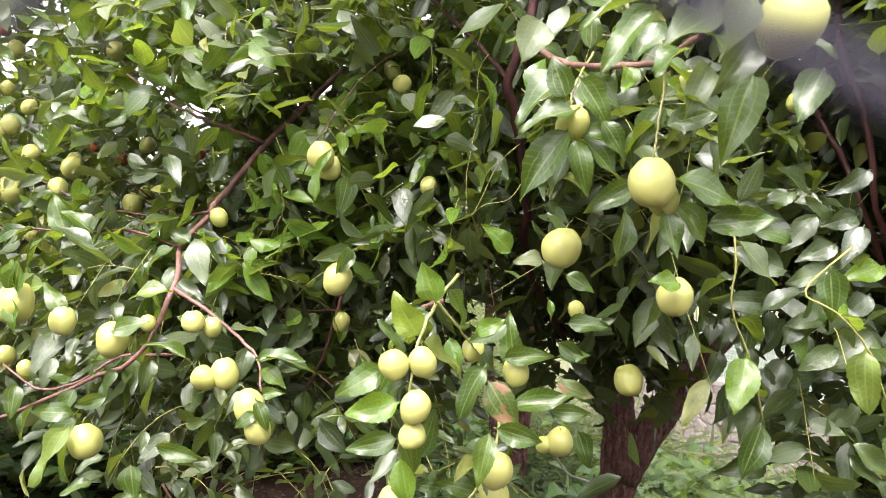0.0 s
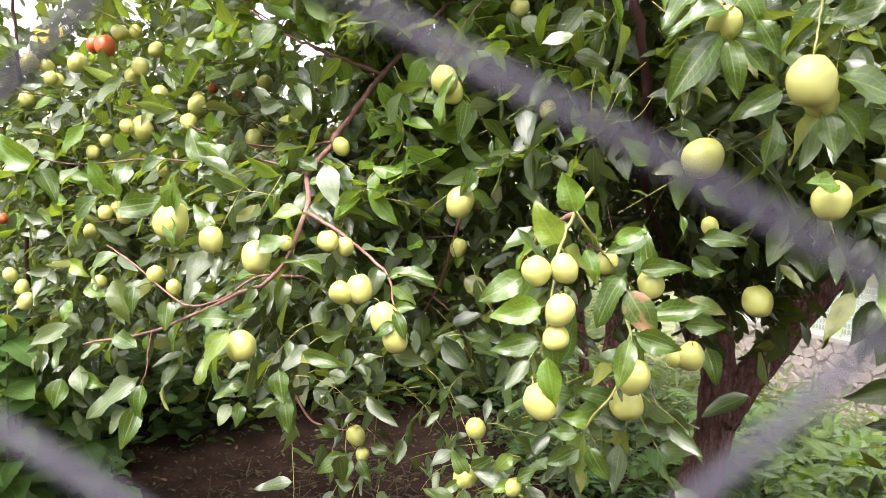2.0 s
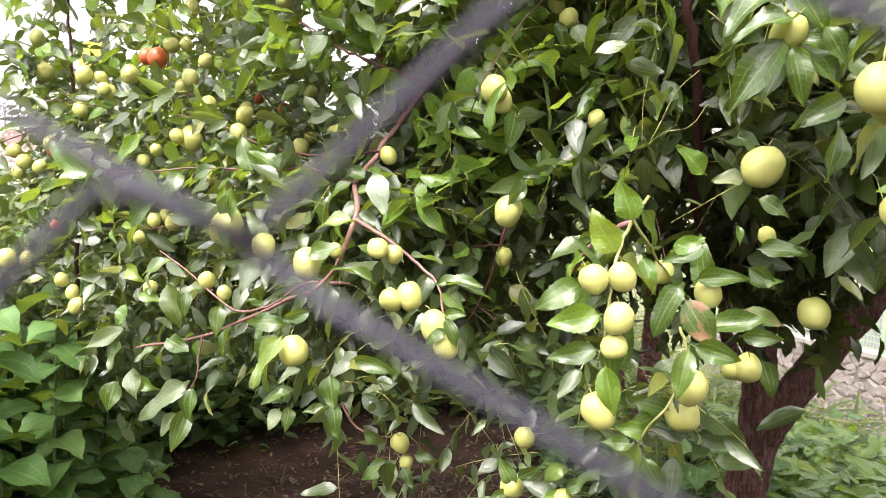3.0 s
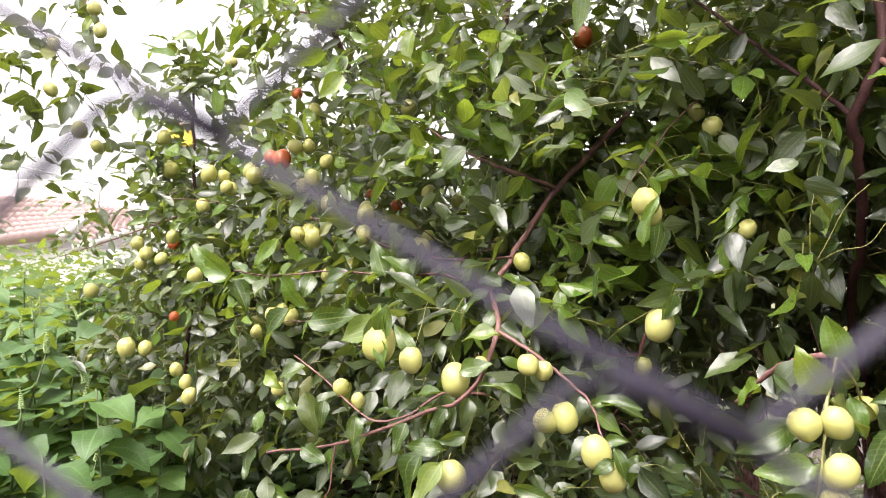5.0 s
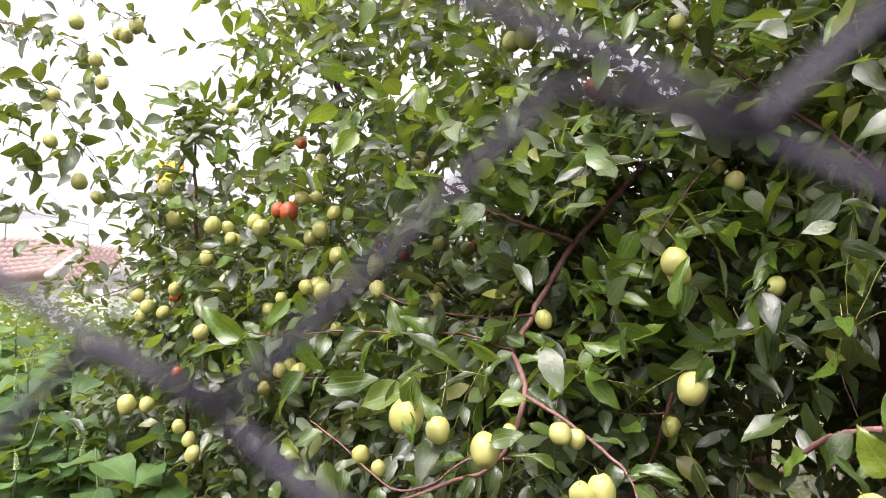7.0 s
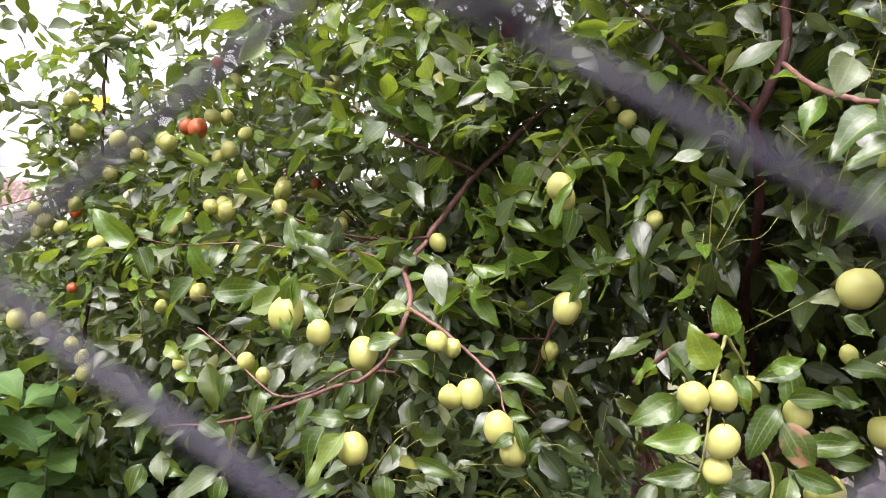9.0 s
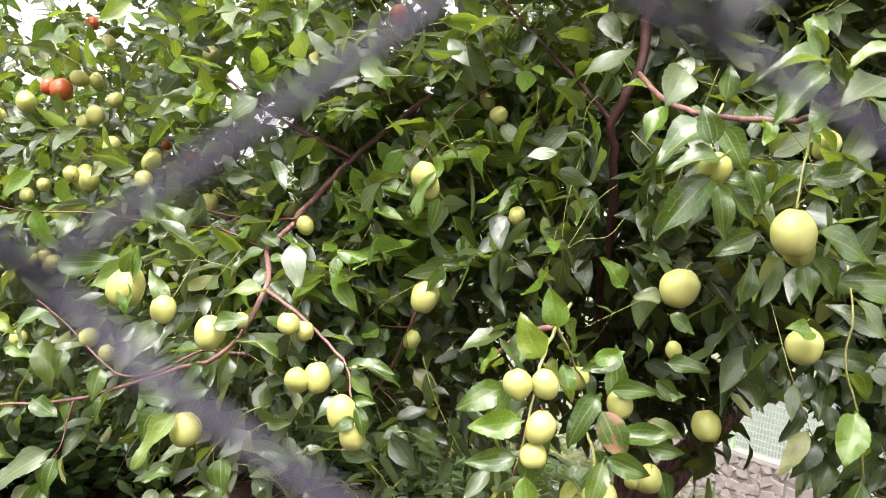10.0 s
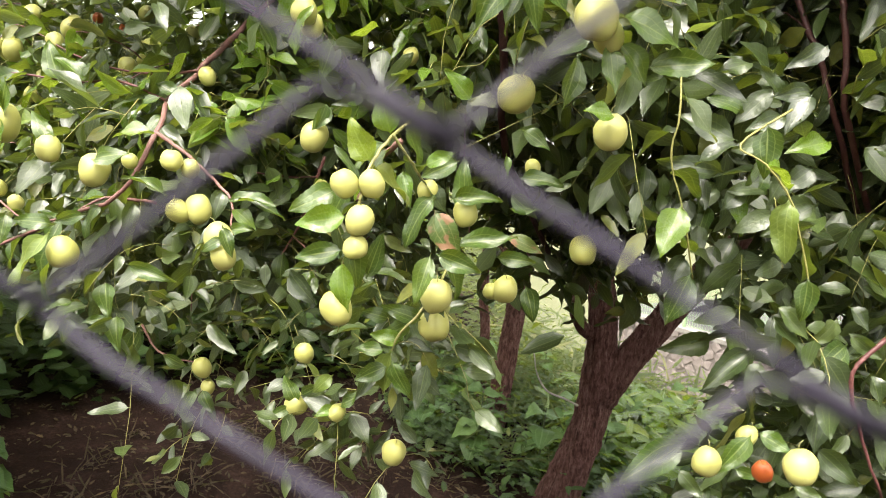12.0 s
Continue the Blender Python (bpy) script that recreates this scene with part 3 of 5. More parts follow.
fruit(-0.440, 0.780, 1.380, 0.0150)
fruit(-0.463, 0.728, 1.405, 0.0202)
fruit(-0.294, 0.795, 1.381, 0.0135)
fruit(-0.276, 0.810, 1.373, 0.0119)
fruit(-0.267, 0.760, 1.323, 0.0143)
fruit(-0.245, 0.765, 1.327, 0.0157)
fruit(-0.207, 0.735, 1.300, 0.0171)
fruit(-0.188, 0.700, 1.285, 0.0144)
fruit(-0.358, 0.677, 1.273, 0.0164)
fruit(-0.558, 0.900, 1.296, 0.0108)
fruit(-0.552, 1.190, 1.527, 0.0168)
fruit(-0.692, 1.250, 1.593, 0.0178)
fruit(-0.643, 1.120, 1.548, 0.0155)
fruit(-0.557, 1.480, 1.641, 0.0166)
fruit(-0.334, 1.000, 1.507, 0.0131)
fruit(-0.843, 1.300, 1.550, 0.0224)
fruit(-1.344, 1.500, 1.721, 0.0204)
fruit(-1.079, 1.450, 1.708, 0.0196)
fruit(-1.113, 1.420, 1.661, 0.0168)
fruit(-0.881, 1.300, 1.372, 0.0179)
fruit(-0.100, 0.750, 1.169, 0.0120)
fruit(-0.152, 1.020, 1.355, 0.0132)
fruit(0.113, 0.700, 1.278, 0.0095)
fruit(0.144, 0.720, 1.418, 0.0089)
fruit(-0.067, 0.980, 1.706, 0.0137)
fruit(-0.374, 1.100, 1.981, 0.0191)
fruit(-0.402, 1.120, 1.981, 0.0166)
fruit(-0.140, 1.000, 1.944, 0.0132)
fruit(-0.086, 1.020, 1.735, 0.0124)
fruit(-1.335, 1.750, 2.076, 0.0183)
fruit(-0.863, 1.350, 1.830, 0.0163)
fruit(-0.881, 1.300, 1.742, 0.0157)
fruit(-0.859, 1.320, 1.747, 0.0134)
fruit(-0.978, 1.300, 1.681, 0.0184)
fruit(-1.162, 1.400, 1.698, 0.0188)
fruit(-1.113, 1.400, 1.665, 0.0153)
fruit(-1.134, 1.420, 1.694, 0.0149)
fruit(-1.189, 1.420, 1.620, 0.0164)
fruit(-1.348, 1.500, 1.721, 0.0217)
fruit(-1.399, 1.540, 1.814, 0.0184)
fruit(-1.640, 1.500, 1.832, 0.0212)
fruit(-1.599, 1.520, 1.790, 0.0169)
fruit(-1.382, 1.400, 1.264, 0.0215)
fruit(-1.343, 1.420, 1.261, 0.0180)
fruit(-1.251, 1.420, 1.214, 0.0163)
fruit(-1.197, 1.400, 1.157, 0.0185)
fruit(-1.222, 1.420, 1.184, 0.0162)
fruit(-1.442, 1.500, 1.525, 0.0177)
fruit(-1.395, 1.480, 1.499, 0.0188)
fruit(-1.429, 1.500, 1.473, 0.0162)
fruit(-1.587, 1.500, 1.392, 0.0195)
fruit(-1.051, 1.200, 1.457, 0.0161)
fruit(-0.815, 1.268, 1.543, 0.0192)
fruit(-0.857, 1.280, 1.552, 0.0160)
fruit(-0.815, 1.320, 1.712, 0.0145)
fruit(-0.838, 1.300, 1.675, 0.0168)
fruit(-0.870, 1.320, 1.659, 0.0147)
fruit(-0.589, 1.200, 1.795, 0.0161)
fruit(-0.575, 1.300, 1.643, 0.0149)
fruit(-0.586, 1.270, 1.529, 0.0168)
fruit(-0.572, 1.290, 1.552, 0.0136)
fruit(-0.406, 1.200, 1.535, 0.0154)
fruit(-0.983, 1.350, 1.501, 0.0139)
fruit(-0.951, 1.350, 1.526, 0.0138)
fruit(-0.797, 1.300, 1.466, 0.0130)
fruit(-0.963, 1.300, 1.335, 0.0133)
fruit(-0.926, 1.300, 1.374, 0.0145)
fruit(-0.910, 1.320, 1.382, 0.0146)
fruit(-0.585, 0.900, 1.313, 0.0130)
fruit(-0.743, 1.000, 1.281, 0.0120)
fruit(-0.024, 0.945, 1.560, 0.0119)
fruit(-0.799, 1.300, 1.620, 0.0166)
fruit(-0.703, 1.280, 1.606, 0.0150)
fruit(-0.358, 0.820, 1.375, 0.0099)
fruit(-1.536, 1.450, 2.085, 0.0177)
fruit(-1.692, 1.450, 1.935, 0.0180)
fruit(-1.625, 1.450, 2.254, 0.0195)
fruit(-1.559, 1.450, 2.147, 0.0181)
fruit(-1.437, 1.450, 2.228, 0.0190)
fruit(-1.484, 1.470, 2.213, 0.0178)
fruit(-1.514, 1.480, 2.224, 0.0165)
fruit(-1.707, 1.470, 2.068, 0.0168)
fruit(-1.296, 1.450, 1.545, 0.0155)
fruit(-1.327, 1.450, 1.486, 0.0155)
fruit(0.294, 0.500, 1.190, 0.0113)
fruit(0.360, 0.480, 1.203, 0.0135)
fruit(0.020, 0.750, 1.058, 0.0152)
fruit(0.128, 0.698, 1.282, 0.0144)
fruit(0.371, 0.600, 1.180, 0.0099)
fruit(0.184, 0.365, 1.618, 0.0179)
fruit(0.183, 0.400, 1.657, 0.0152)
fruit(0.207, 0.580, 1.629, 0.0118)
fruit(0.360, 0.700, 1.642, 0.0112)
fruit(-0.266, 1.245, 1.927, 0.0189, True)
fruit(-0.903, 1.285, 1.713, 0.0204, True)
fruit(-0.935, 1.295, 1.717, 0.0158, True)
fruit(-0.984, 1.500, 1.909, 0.0140, True)
fruit(-1.329, 1.500, 1.525, 0.0145, True)
fruit(-1.247, 1.400, 1.347, 0.0121, True)
fruit(-0.549, 1.500, 1.650, 0.0142, True)
fruit(-0.695, 1.450, 1.628, 0.0140, True)
fruit(-0.779, 1.500, 1.657, 0.0119, True)
fruit(0.351, 0.520, 1.179, 0.0088, True)


# ---- foliage ----
FAR_LEAF = leaf_template(5, 3)
MID_LEAF = leaf_template(11, 3, 0.035)
NEAR_LEAF = leaf_template(23, 5, 0.035)
ONE = np.zeros((1, 3)), np.array([[0, 1.0, 0]]), np.array([[0, 0, 1.0]]), np.ones(1)


def leaf_variants(mat, broad=None, count=5):
    out = []
    tmpl = NEAR_LEAF if broad is None else leaf_template(11, 5, 0.05, broad, 0.05)
    for k in range(count):
        pts = leaf_points(tmpl, ONE[0], ONE[1], ONE[2], ONE[3], 1.0, rng.uniform(0.1, 0.6), rng.uniform(0.05, 0.7), 0.06, rng.uniform(0, 6))
        out.append(leaf_mesh("leaf", tmpl, pts, mat))
    return out


HERO = {"L": leaf_variants(GLOSSY), "P": leaf_variants(GLOSSY), "D": leaf_variants(LEAF), "U": leaf_variants(PALE, count=3), "Y": leaf_variants(YOUNG), "S": leaf_variants(SPOTTED, count=2)}


def place_leaf(variants, base, d, nrm, length, width, parent, origin):
    d = Vector(d).normalized()
    nrm = Vector(nrm)
    nrm = (nrm - d * nrm.dot(d)).normalized()
    s = d.cross(nrm)
    m = Matrix.Translation(Vector(base) - Vector(origin)) @ Matrix((s * length * width, d * length, nrm * length)).transposed().to_4x4()
    return child("leaf", variants[rng.integers(len(variants))], parent, "", m)


def leaf(base, tip, ratio, look_of):
    """A leaf from its foot to its tip; ratio is its breadth over its length."""
    d = Vector(tip) - Vector(base)
    face = Vector((rng.normal() * 0.25, -0.55, 0.85)) if look_of == "P" else Vector((rng.normal() * 0.35, -0.9, rng.uniform(0.05, 0.6)))
    ob = place_leaf(HERO[look_of], base, d, face, d.length * 1.06, ratio / 0.5, tree, BASE)
    if look_of == "S":
        tagged(ob, "green leaf with scorched brown patches")


leaf((0.030, 0.600, 1.408), (0.056, 0.590, 1.422), 0.50, "Y")
leaf((0.129, 0.700, 1.405), (0.176, 0.690, 1.409), 0.42, "L")
leaf((0.121, 0.700, 1.387), (0.152, 0.690, 1.366), 0.45, "L")
leaf((0.125, 0.700, 1.458), (0.159, 0.690, 1.443), 0.45, "L")
leaf((0.113, 0.720, 1.431), (0.118, 0.710, 1.407), 0.30, "Y")
leaf((-0.015, 0.600, 1.294), (-0.002, 0.590, 1.339), 0.40, "L")
leaf((0.008, 0.620, 1.403), (0.019, 0.610, 1.368), 0.40, "Y")
leaf((0.076, 0.660, 1.362), (0.063, 0.650, 1.418), 0.40, "L")
leaf((0.066, 0.640, 1.332), (0.125, 0.630, 1.347), 0.35, "L")
leaf((0.155, 0.750, 1.281), (0.172, 0.740, 1.240), 0.50, "L")
leaf((-0.041, 0.610, 1.382), (-0.058, 0.600, 1.345), 0.50, "L")
leaf((0.007, 0.660, 1.244), (-0.022, 0.650, 1.251), 0.50, "L")
leaf((0.024, 0.630, 1.229), (-0.007, 0.620, 1.236), 0.50, "Y")
leaf((0.028, 0.650, 1.248), (0.054, 0.640, 1.258), 0.40, "L")
leaf((-0.112, 0.790, 1.090), (-0.129, 0.780, 1.124), 0.50, "L")
leaf((-0.109, 0.790, 1.100), (-0.081, 0.780, 1.121), 0.50, "L")
leaf((-0.119, 0.790, 1.084), (-0.143, 0.780, 1.072), 0.50, "L")
leaf((-0.052, 0.750, 1.108), (-0.027, 0.740, 1.128), 0.50, "L")
leaf((-0.056, 0.750, 1.107), (-0.078, 0.740, 1.096), 0.50, "Y")
leaf((-0.866, 1.300, 1.821), (-0.831, 1.290, 1.799), 0.50, "Y")
leaf((0.173, 0.560, 1.678), (0.150, 0.550, 1.647), 0.70, "P")
leaf((0.097, 0.550, 1.608), (0.083, 0.540, 1.640), 0.60, "L")
leaf((0.108, 0.550, 1.601), (0.058, 0.540, 1.591), 0.45, "P")
leaf((0.124, 0.550, 1.595), (0.149, 0.540, 1.563), 0.40, "L")
leaf((-0.004, 0.600, 1.433), (-0.017, 0.590, 1.469), 0.62, "Y")
leaf((-0.017, 0.585, 1.405), (-0.044, 0.575, 1.440), 0.60, "Y")
leaf((-0.032, 0.600, 1.384), (-0.047, 0.590, 1.422), 0.28, "L")
leaf((-0.045, 0.585, 1.379), (-0.087, 0.575, 1.355), 0.50, "L")
leaf((-0.030, 0.555, 1.356), (-0.076, 0.545, 1.347), 0.50, "Y")
leaf((-0.031, 0.555, 1.326), (-0.075, 0.545, 1.317), 0.42, "L")
leaf((-0.028, 0.530, 1.321), (-0.021, 0.520, 1.277), 0.42, "Y")
leaf((0.063, 0.620, 1.416), (0.027, 0.610, 1.399), 0.50, "L")
leaf((0.043, 0.600, 1.381), (0.009, 0.590, 1.336), 0.45, "L")
leaf((0.043, 0.600, 1.368), (0.071, 0.590, 1.323), 0.50, "S")
leaf((0.046, 0.575, 1.329), (0.036, 0.565, 1.284), 0.40, "L")
leaf((0.050, 0.590, 1.327), (0.093, 0.580, 1.316), 0.45, "L")
leaf((0.123, 0.720, 1.340), (0.167, 0.710, 1.327), 0.36, "S")
leaf((0.058, 0.640, 1.378), (0.107, 0.630, 1.387), 0.36, "L")
leaf((0.121, 0.700, 1.371), (0.154, 0.690, 1.379), 0.45, "L")
leaf((0.112, 0.680, 1.319), (0.154, 0.670, 1.319), 0.40, "L")
leaf((0.043, 0.630, 1.252), (0.002, 0.620, 1.265), 0.40, "L")
leaf((0.008, 0.620, 1.220), (-0.019, 0.610, 1.224), 0.50, "L")
leaf((0.017, 0.610, 1.213), (0.034, 0.600, 1.179), 0.50, "L")
leaf((0.012, 0.630, 1.202), (-0.020, 0.620, 1.185), 0.50, "L")
leaf((-0.054, 0.700, 1.163), (-0.076, 0.690, 1.142), 0.50, "L")
leaf((-0.160, 0.835, 1.530), (-0.152, 0.825, 1.593), 0.30, "Y")
leaf((-0.121, 0.860, 1.475), (-0.126, 0.850, 1.441), 0.45, "L")
leaf((-0.114, 0.865, 1.472), (-0.135, 0.855, 1.440), 0.50, "L")
leaf((0.105, 0.580, 1.637), (0.054, 0.570, 1.602), 0.55, "P")
leaf((0.110, 0.575, 1.633), (0.139, 0.565, 1.594), 0.50, "L")
leaf((0.103, 0.555, 1.586), (0.057, 0.545, 1.533), 0.42, "L")
leaf((0.104, 0.550, 1.580), (0.116, 0.540, 1.531), 0.36, "P")
leaf((0.109, 0.560, 1.583), (0.141, 0.550, 1.548), 0.50, "L")
leaf((0.108, 0.560, 1.583), (0.143, 0.550, 1.584), 0.40, "L")
leaf((0.176, 0.550, 1.607), (0.148, 0.540, 1.571), 0.45, "L")
leaf((0.170, 0.535, 1.586), (0.215, 0.525, 1.601), 0.42, "L")
leaf((0.177, 0.530, 1.546), (0.239, 0.520, 1.534), 0.42, "L")
leaf((0.176, 0.540, 1.527), (0.185, 0.530, 1.484), 0.40, "L")
leaf((0.185, 0.545, 1.528), (0.216, 0.535, 1.499), 0.50, "P")
leaf((0.145, 0.470, 1.664), (0.089, 0.460, 1.659), 0.30, "P")
leaf((0.140, 0.460, 1.656), (0.101, 0.450, 1.613), 0.36, "P")
leaf((0.146, 0.450, 1.653), (0.176, 0.440, 1.678), 0.40, "P")
leaf((0.145, 0.480, 1.670), (0.129, 0.470, 1.690), 0.40, "L")
leaf((0.129, 0.620, 1.666), (0.128, 0.610, 1.702), 0.50, "L")
leaf((0.094, 0.620, 1.474), (0.066, 0.615, 1.474), 0.60, "U")
leaf((0.069, 0.660, 1.478), (0.040, 0.650, 1.505), 0.50, "Y")
leaf((0.185, 0.520, 1.464), (0.159, 0.510, 1.466), 0.60, "Y")
leaf((0.162, 0.600, 1.525), (0.153, 0.590, 1.475), 0.45, "L")
leaf((0.211, 0.500, 1.584), (0.167, 0.490, 1.611), 0.40, "P")
leaf((-0.803, 0.950, 1.461), (-0.875, 0.940, 1.516), 0.46, "Y")
leaf((-0.801, 0.950, 1.457), (-0.901, 0.940, 1.451), 0.26, "P")
leaf((-0.654, 0.920, 1.424), (-0.696, 0.910, 1.478), 0.50, "Y")
leaf((-0.678, 0.920, 1.430), (-0.745, 0.910, 1.358), 0.34, "P")
leaf((-0.648, 0.900, 1.408), (-0.560, 0.890, 1.422), 0.40, "L")
leaf((-0.388, 1.100, 1.674), (-0.419, 1.090, 1.737), 0.55, "Y")
leaf((-0.548, 0.980, 1.474), (-0.569, 0.970, 1.533), 0.50, "L")
leaf((-0.502, 0.970, 1.475), (-0.542, 0.960, 1.518), 0.50, "P")
leaf((-0.333, 0.830, 1.412), (-0.385, 0.820, 1.412), 0.50, "P")
leaf((-0.368, 0.920, 1.466), (-0.407, 0.910, 1.432), 0.45, "P")
leaf((-0.355, 0.950, 1.469), (-0.385, 0.940, 1.490), 0.60, "L")
leaf((-0.216, 0.800, 1.343), (-0.150, 0.790, 1.342), 0.32, "P")
leaf((-0.295, 0.790, 1.337), (-0.345, 0.780, 1.369), 0.20, "P")
leaf((-0.497, 0.850, 1.415), (-0.574, 0.840, 1.399), 0.50, "L")
leaf((-0.462, 0.720, 1.454), (-0.455, 0.710, 1.401), 0.30, "Y")
leaf((-0.460, 0.715, 1.416), (-0.449, 0.705, 1.381), 0.40, "Y")
leaf((-0.810, 0.960, 1.466), (-0.773, 0.950, 1.419), 0.50, "L")
leaf((-0.078, 0.950, 1.632), (-0.141, 0.940, 1.644), 0.30, "P")
leaf((-0.404, 1.020, 1.654), (-0.438, 1.010, 1.627), 0.35, "P")
leaf((-0.438, 1.050, 1.690), (-0.501, 1.040, 1.700), 0.40, "L")
leaf((-0.579, 1.100, 1.701), (-0.638, 1.090, 1.722), 0.40, "Y")
leaf((-0.238, 1.000, 1.762), (-0.313, 0.990, 1.777), 0.35, "L")
leaf((-0.363, 0.660, 1.297), (-0.395, 0.650, 1.239), 0.42, "P")
leaf((-0.362, 0.670, 1.304), (-0.409, 0.660, 1.309), 0.40, "L")
leaf((-0.298, 0.700, 1.264), (-0.243, 0.690, 1.252), 0.30, "L")
leaf((-0.331, 0.720, 1.238), (-0.322, 0.710, 1.199), 0.60, "L")
leaf((-0.345, 0.700, 1.315), (-0.381, 0.690, 1.303), 0.40, "L")
leaf((-0.319, 0.950, 1.067), (-0.353, 0.940, 1.085), 0.50, "L")
leaf((-0.310, 0.950, 1.041), (-0.352, 0.940, 1.010), 0.50, "L")
leaf((-0.275, 0.950, 1.052), (-0.238, 0.940, 1.050), 0.45, "L")
leaf((-0.290, 0.940, 1.038), (-0.270, 0.930, 1.008), 0.50, "L")
leaf((-0.299, 0.940, 1.037), (-0.314, 0.930, 1.000), 0.50, "L")
leaf((-0.391, 0.950, 1.125), (-0.415, 0.940, 1.065), 0.40, "L")
leaf((-0.456, 0.715, 1.405), (-0.457, 0.705, 1.376), 0.45, "Y")
leaf((-0.459, 0.720, 1.408), (-0.449, 0.710, 1.454), 0.50, "L")
leaf((-0.435, 0.780, 1.383), (-0.459, 0.770, 1.426), 0.40, "L")
leaf((-0.375, 0.760, 1.373), (-0.335, 0.750, 1.389), 0.50, "L")
leaf((-0.476, 0.970, 1.470), (-0.536, 0.960, 1.444), 0.40, "P")
leaf((-0.526, 1.000, 1.484), (-0.597, 0.990, 1.491), 0.40, "P")
leaf((-0.612, 1.000, 1.483), (-0.675, 0.990, 1.459), 0.40, "P")
leaf((-0.778, 0.970, 1.485), (-0.730, 0.960, 1.533), 0.45, "Y")
leaf((-0.801, 0.950, 1.477), (-0.847, 0.940, 1.422), 0.30, "P")
leaf((-0.200, 0.750, 1.308), (-0.175, 0.740, 1.315), 0.50, "L")
leaf((-0.217, 0.790, 1.339), (-0.161, 0.780, 1.351), 0.35, "P")
leaf((-0.189, 0.690, 1.320), (-0.172, 0.680, 1.289), 0.40, "P")
leaf((-0.186, 0.690, 1.305), (-0.209, 0.680, 1.293), 0.50, "L")
leaf((0.275, 0.500, 1.205), (0.224, 0.490, 1.170), 0.40, "L")
leaf((0.327, 0.500, 1.217), (0.300, 0.490, 1.184), 0.40, "L")
leaf((0.331, 0.500, 1.220), (0.356, 0.490, 1.210), 0.50, "L")
leaf((0.209, 0.545, 1.509), (0.264, 0.535, 1.517), 0.42, "L")
leaf((0.176, 0.620, 1.548), (0.129, 0.610, 1.521), 0.40, "L")

leaf((0.157, 0.350, 1.640), (0.138, 0.335, 1.590), 0.36, "U")
leaf((0.190, 0.420, 1.630), (0.165, 0.405, 1.588), 0.42, "D")
leaf((0.194, 0.500, 1.630), (0.173, 0.485, 1.588), 0.45, "U")
leaf((0.074, 0.620, 1.732), (0.102, 0.605, 1.723), 0.50, "P")
leaf((0.082, 0.600, 1.689), (0.064, 0.585, 1.650), 0.70, "U")
leaf((0.203, 0.450, 1.612), (0.180, 0.435, 1.554), 0.42, "L")
leaf((0.204, 0.400, 1.620), (0.223, 0.385, 1.611), 0.40, "L")
leaf((0.277, 0.500, 1.628), (0.252, 0.485, 1.587), 0.50, "P")
leaf((0.171, 0.560, 1.735), (0.171, 0.545, 1.694), 0.45, "Y")
leaf((0.156, 0.600, 1.698), (0.115, 0.585, 1.702), 0.40, "L")
leaf((0.221, 0.500, 1.694), (0.182, 0.485, 1.695), 0.40, "P")
# large leaves of the hanging curtain
leaf((0.348, 0.680, 1.468), (0.287, 0.665, 1.490), 0.40, "D")
leaf((0.402, 0.680, 1.473), (0.341, 0.665, 1.458), 0.40, "D")
leaf((0.395, 0.680, 1.498), (0.356, 0.665, 1.484), 0.50, "D")
leaf((0.341, 0.680, 1.434), (0.267, 0.665, 1.439), 0.30, "D")
leaf((0.374, 0.680, 1.452), (0.371, 0.665, 1.403), 0.50, "P")
leaf((0.403, 0.680, 1.444), (0.389, 0.665, 1.408), 0.60, "D")
leaf((0.442, 0.680, 1.411), (0.386, 0.665, 1.378), 0.55, "D")
leaf((0.458, 0.880, 1.333), (0.387, 0.860, 1.295), 0.42, "D")
leaf((0.474, 0.880, 1.323), (0.443, 0.860, 1.266), 0.40, "D")
leaf((0.493, 0.880, 1.305), (0.459, 0.860, 1.251), 0.38, "D")
leaf((0.533, 0.880, 1.317), (0.546, 0.860, 1.251), 0.60, "L")
leaf((0.504, 0.880, 1.297), (0.514, 0.860, 1.233), 0.40, "D")
leaf((0.522, 0.880, 1.246), (0.571, 0.860, 1.180), 0.45, "D")
leaf((0.438, 0.880, 1.213), (0.364, 0.860, 1.196), 0.40, "D")
leaf((0.491, 0.880, 1.271), (0.408, 0.860, 1.257), 0.35, "D")
leaf((0.478, 0.880, 1.241), (0.412, 0.860, 1.267), 0.40, "D")
leaf((0.528, 0.880, 1.343), (0.467, 0.860, 1.322), 0.50, "D")
leaf((0.353, 0.680, 1.411), (0.370, 0.665, 1.375), 0.50, "Y")
leaf((0.444, 0.680, 1.477), (0.399, 0.665, 1.465), 0.50, "Y")
leaf((0.393, 0.680, 1.424), (0.343, 0.665, 1.416), 0.40, "D")
leaf((0.578, 0.880, 1.307), (0.520, 0.860, 1.347), 0.50, "D")
leaf((0.364, 0.680, 1.423), (0.338, 0.665, 1.396), 0.50, "D")
leaf((0.431, 0.680, 1.448), (0.401, 0.665, 1.426), 0.60, "D")
leaf((0.350, 0.680, 1.497), (0.313, 0.665, 1.513), 0.45, "L")
leaf((0.388, 0.680, 1.515), (0.356, 0.665, 1.542), 0.40, "D")
leaf((0.416, 0.680, 1.527), (0.374, 0.665, 1.515), 0.45, "D")
leaf((0.353, 0.680, 1.548), (0.312, 0.665, 1.535), 0.40, "D")
leaf((0.425, 0.680, 1.573), (0.389, 0.665, 1.548), 0.45, "D")
leaf((0.405, 0.660, 1.303), (0.444, 0.645, 1.274), 0.40, "D")
leaf((0.404, 0.660, 1.291), (0.445, 0.645, 1.251), 0.40, "D")
leaf((0.471, 0.660, 1.295), (0.451, 0.645, 1.268), 0.60, "D")
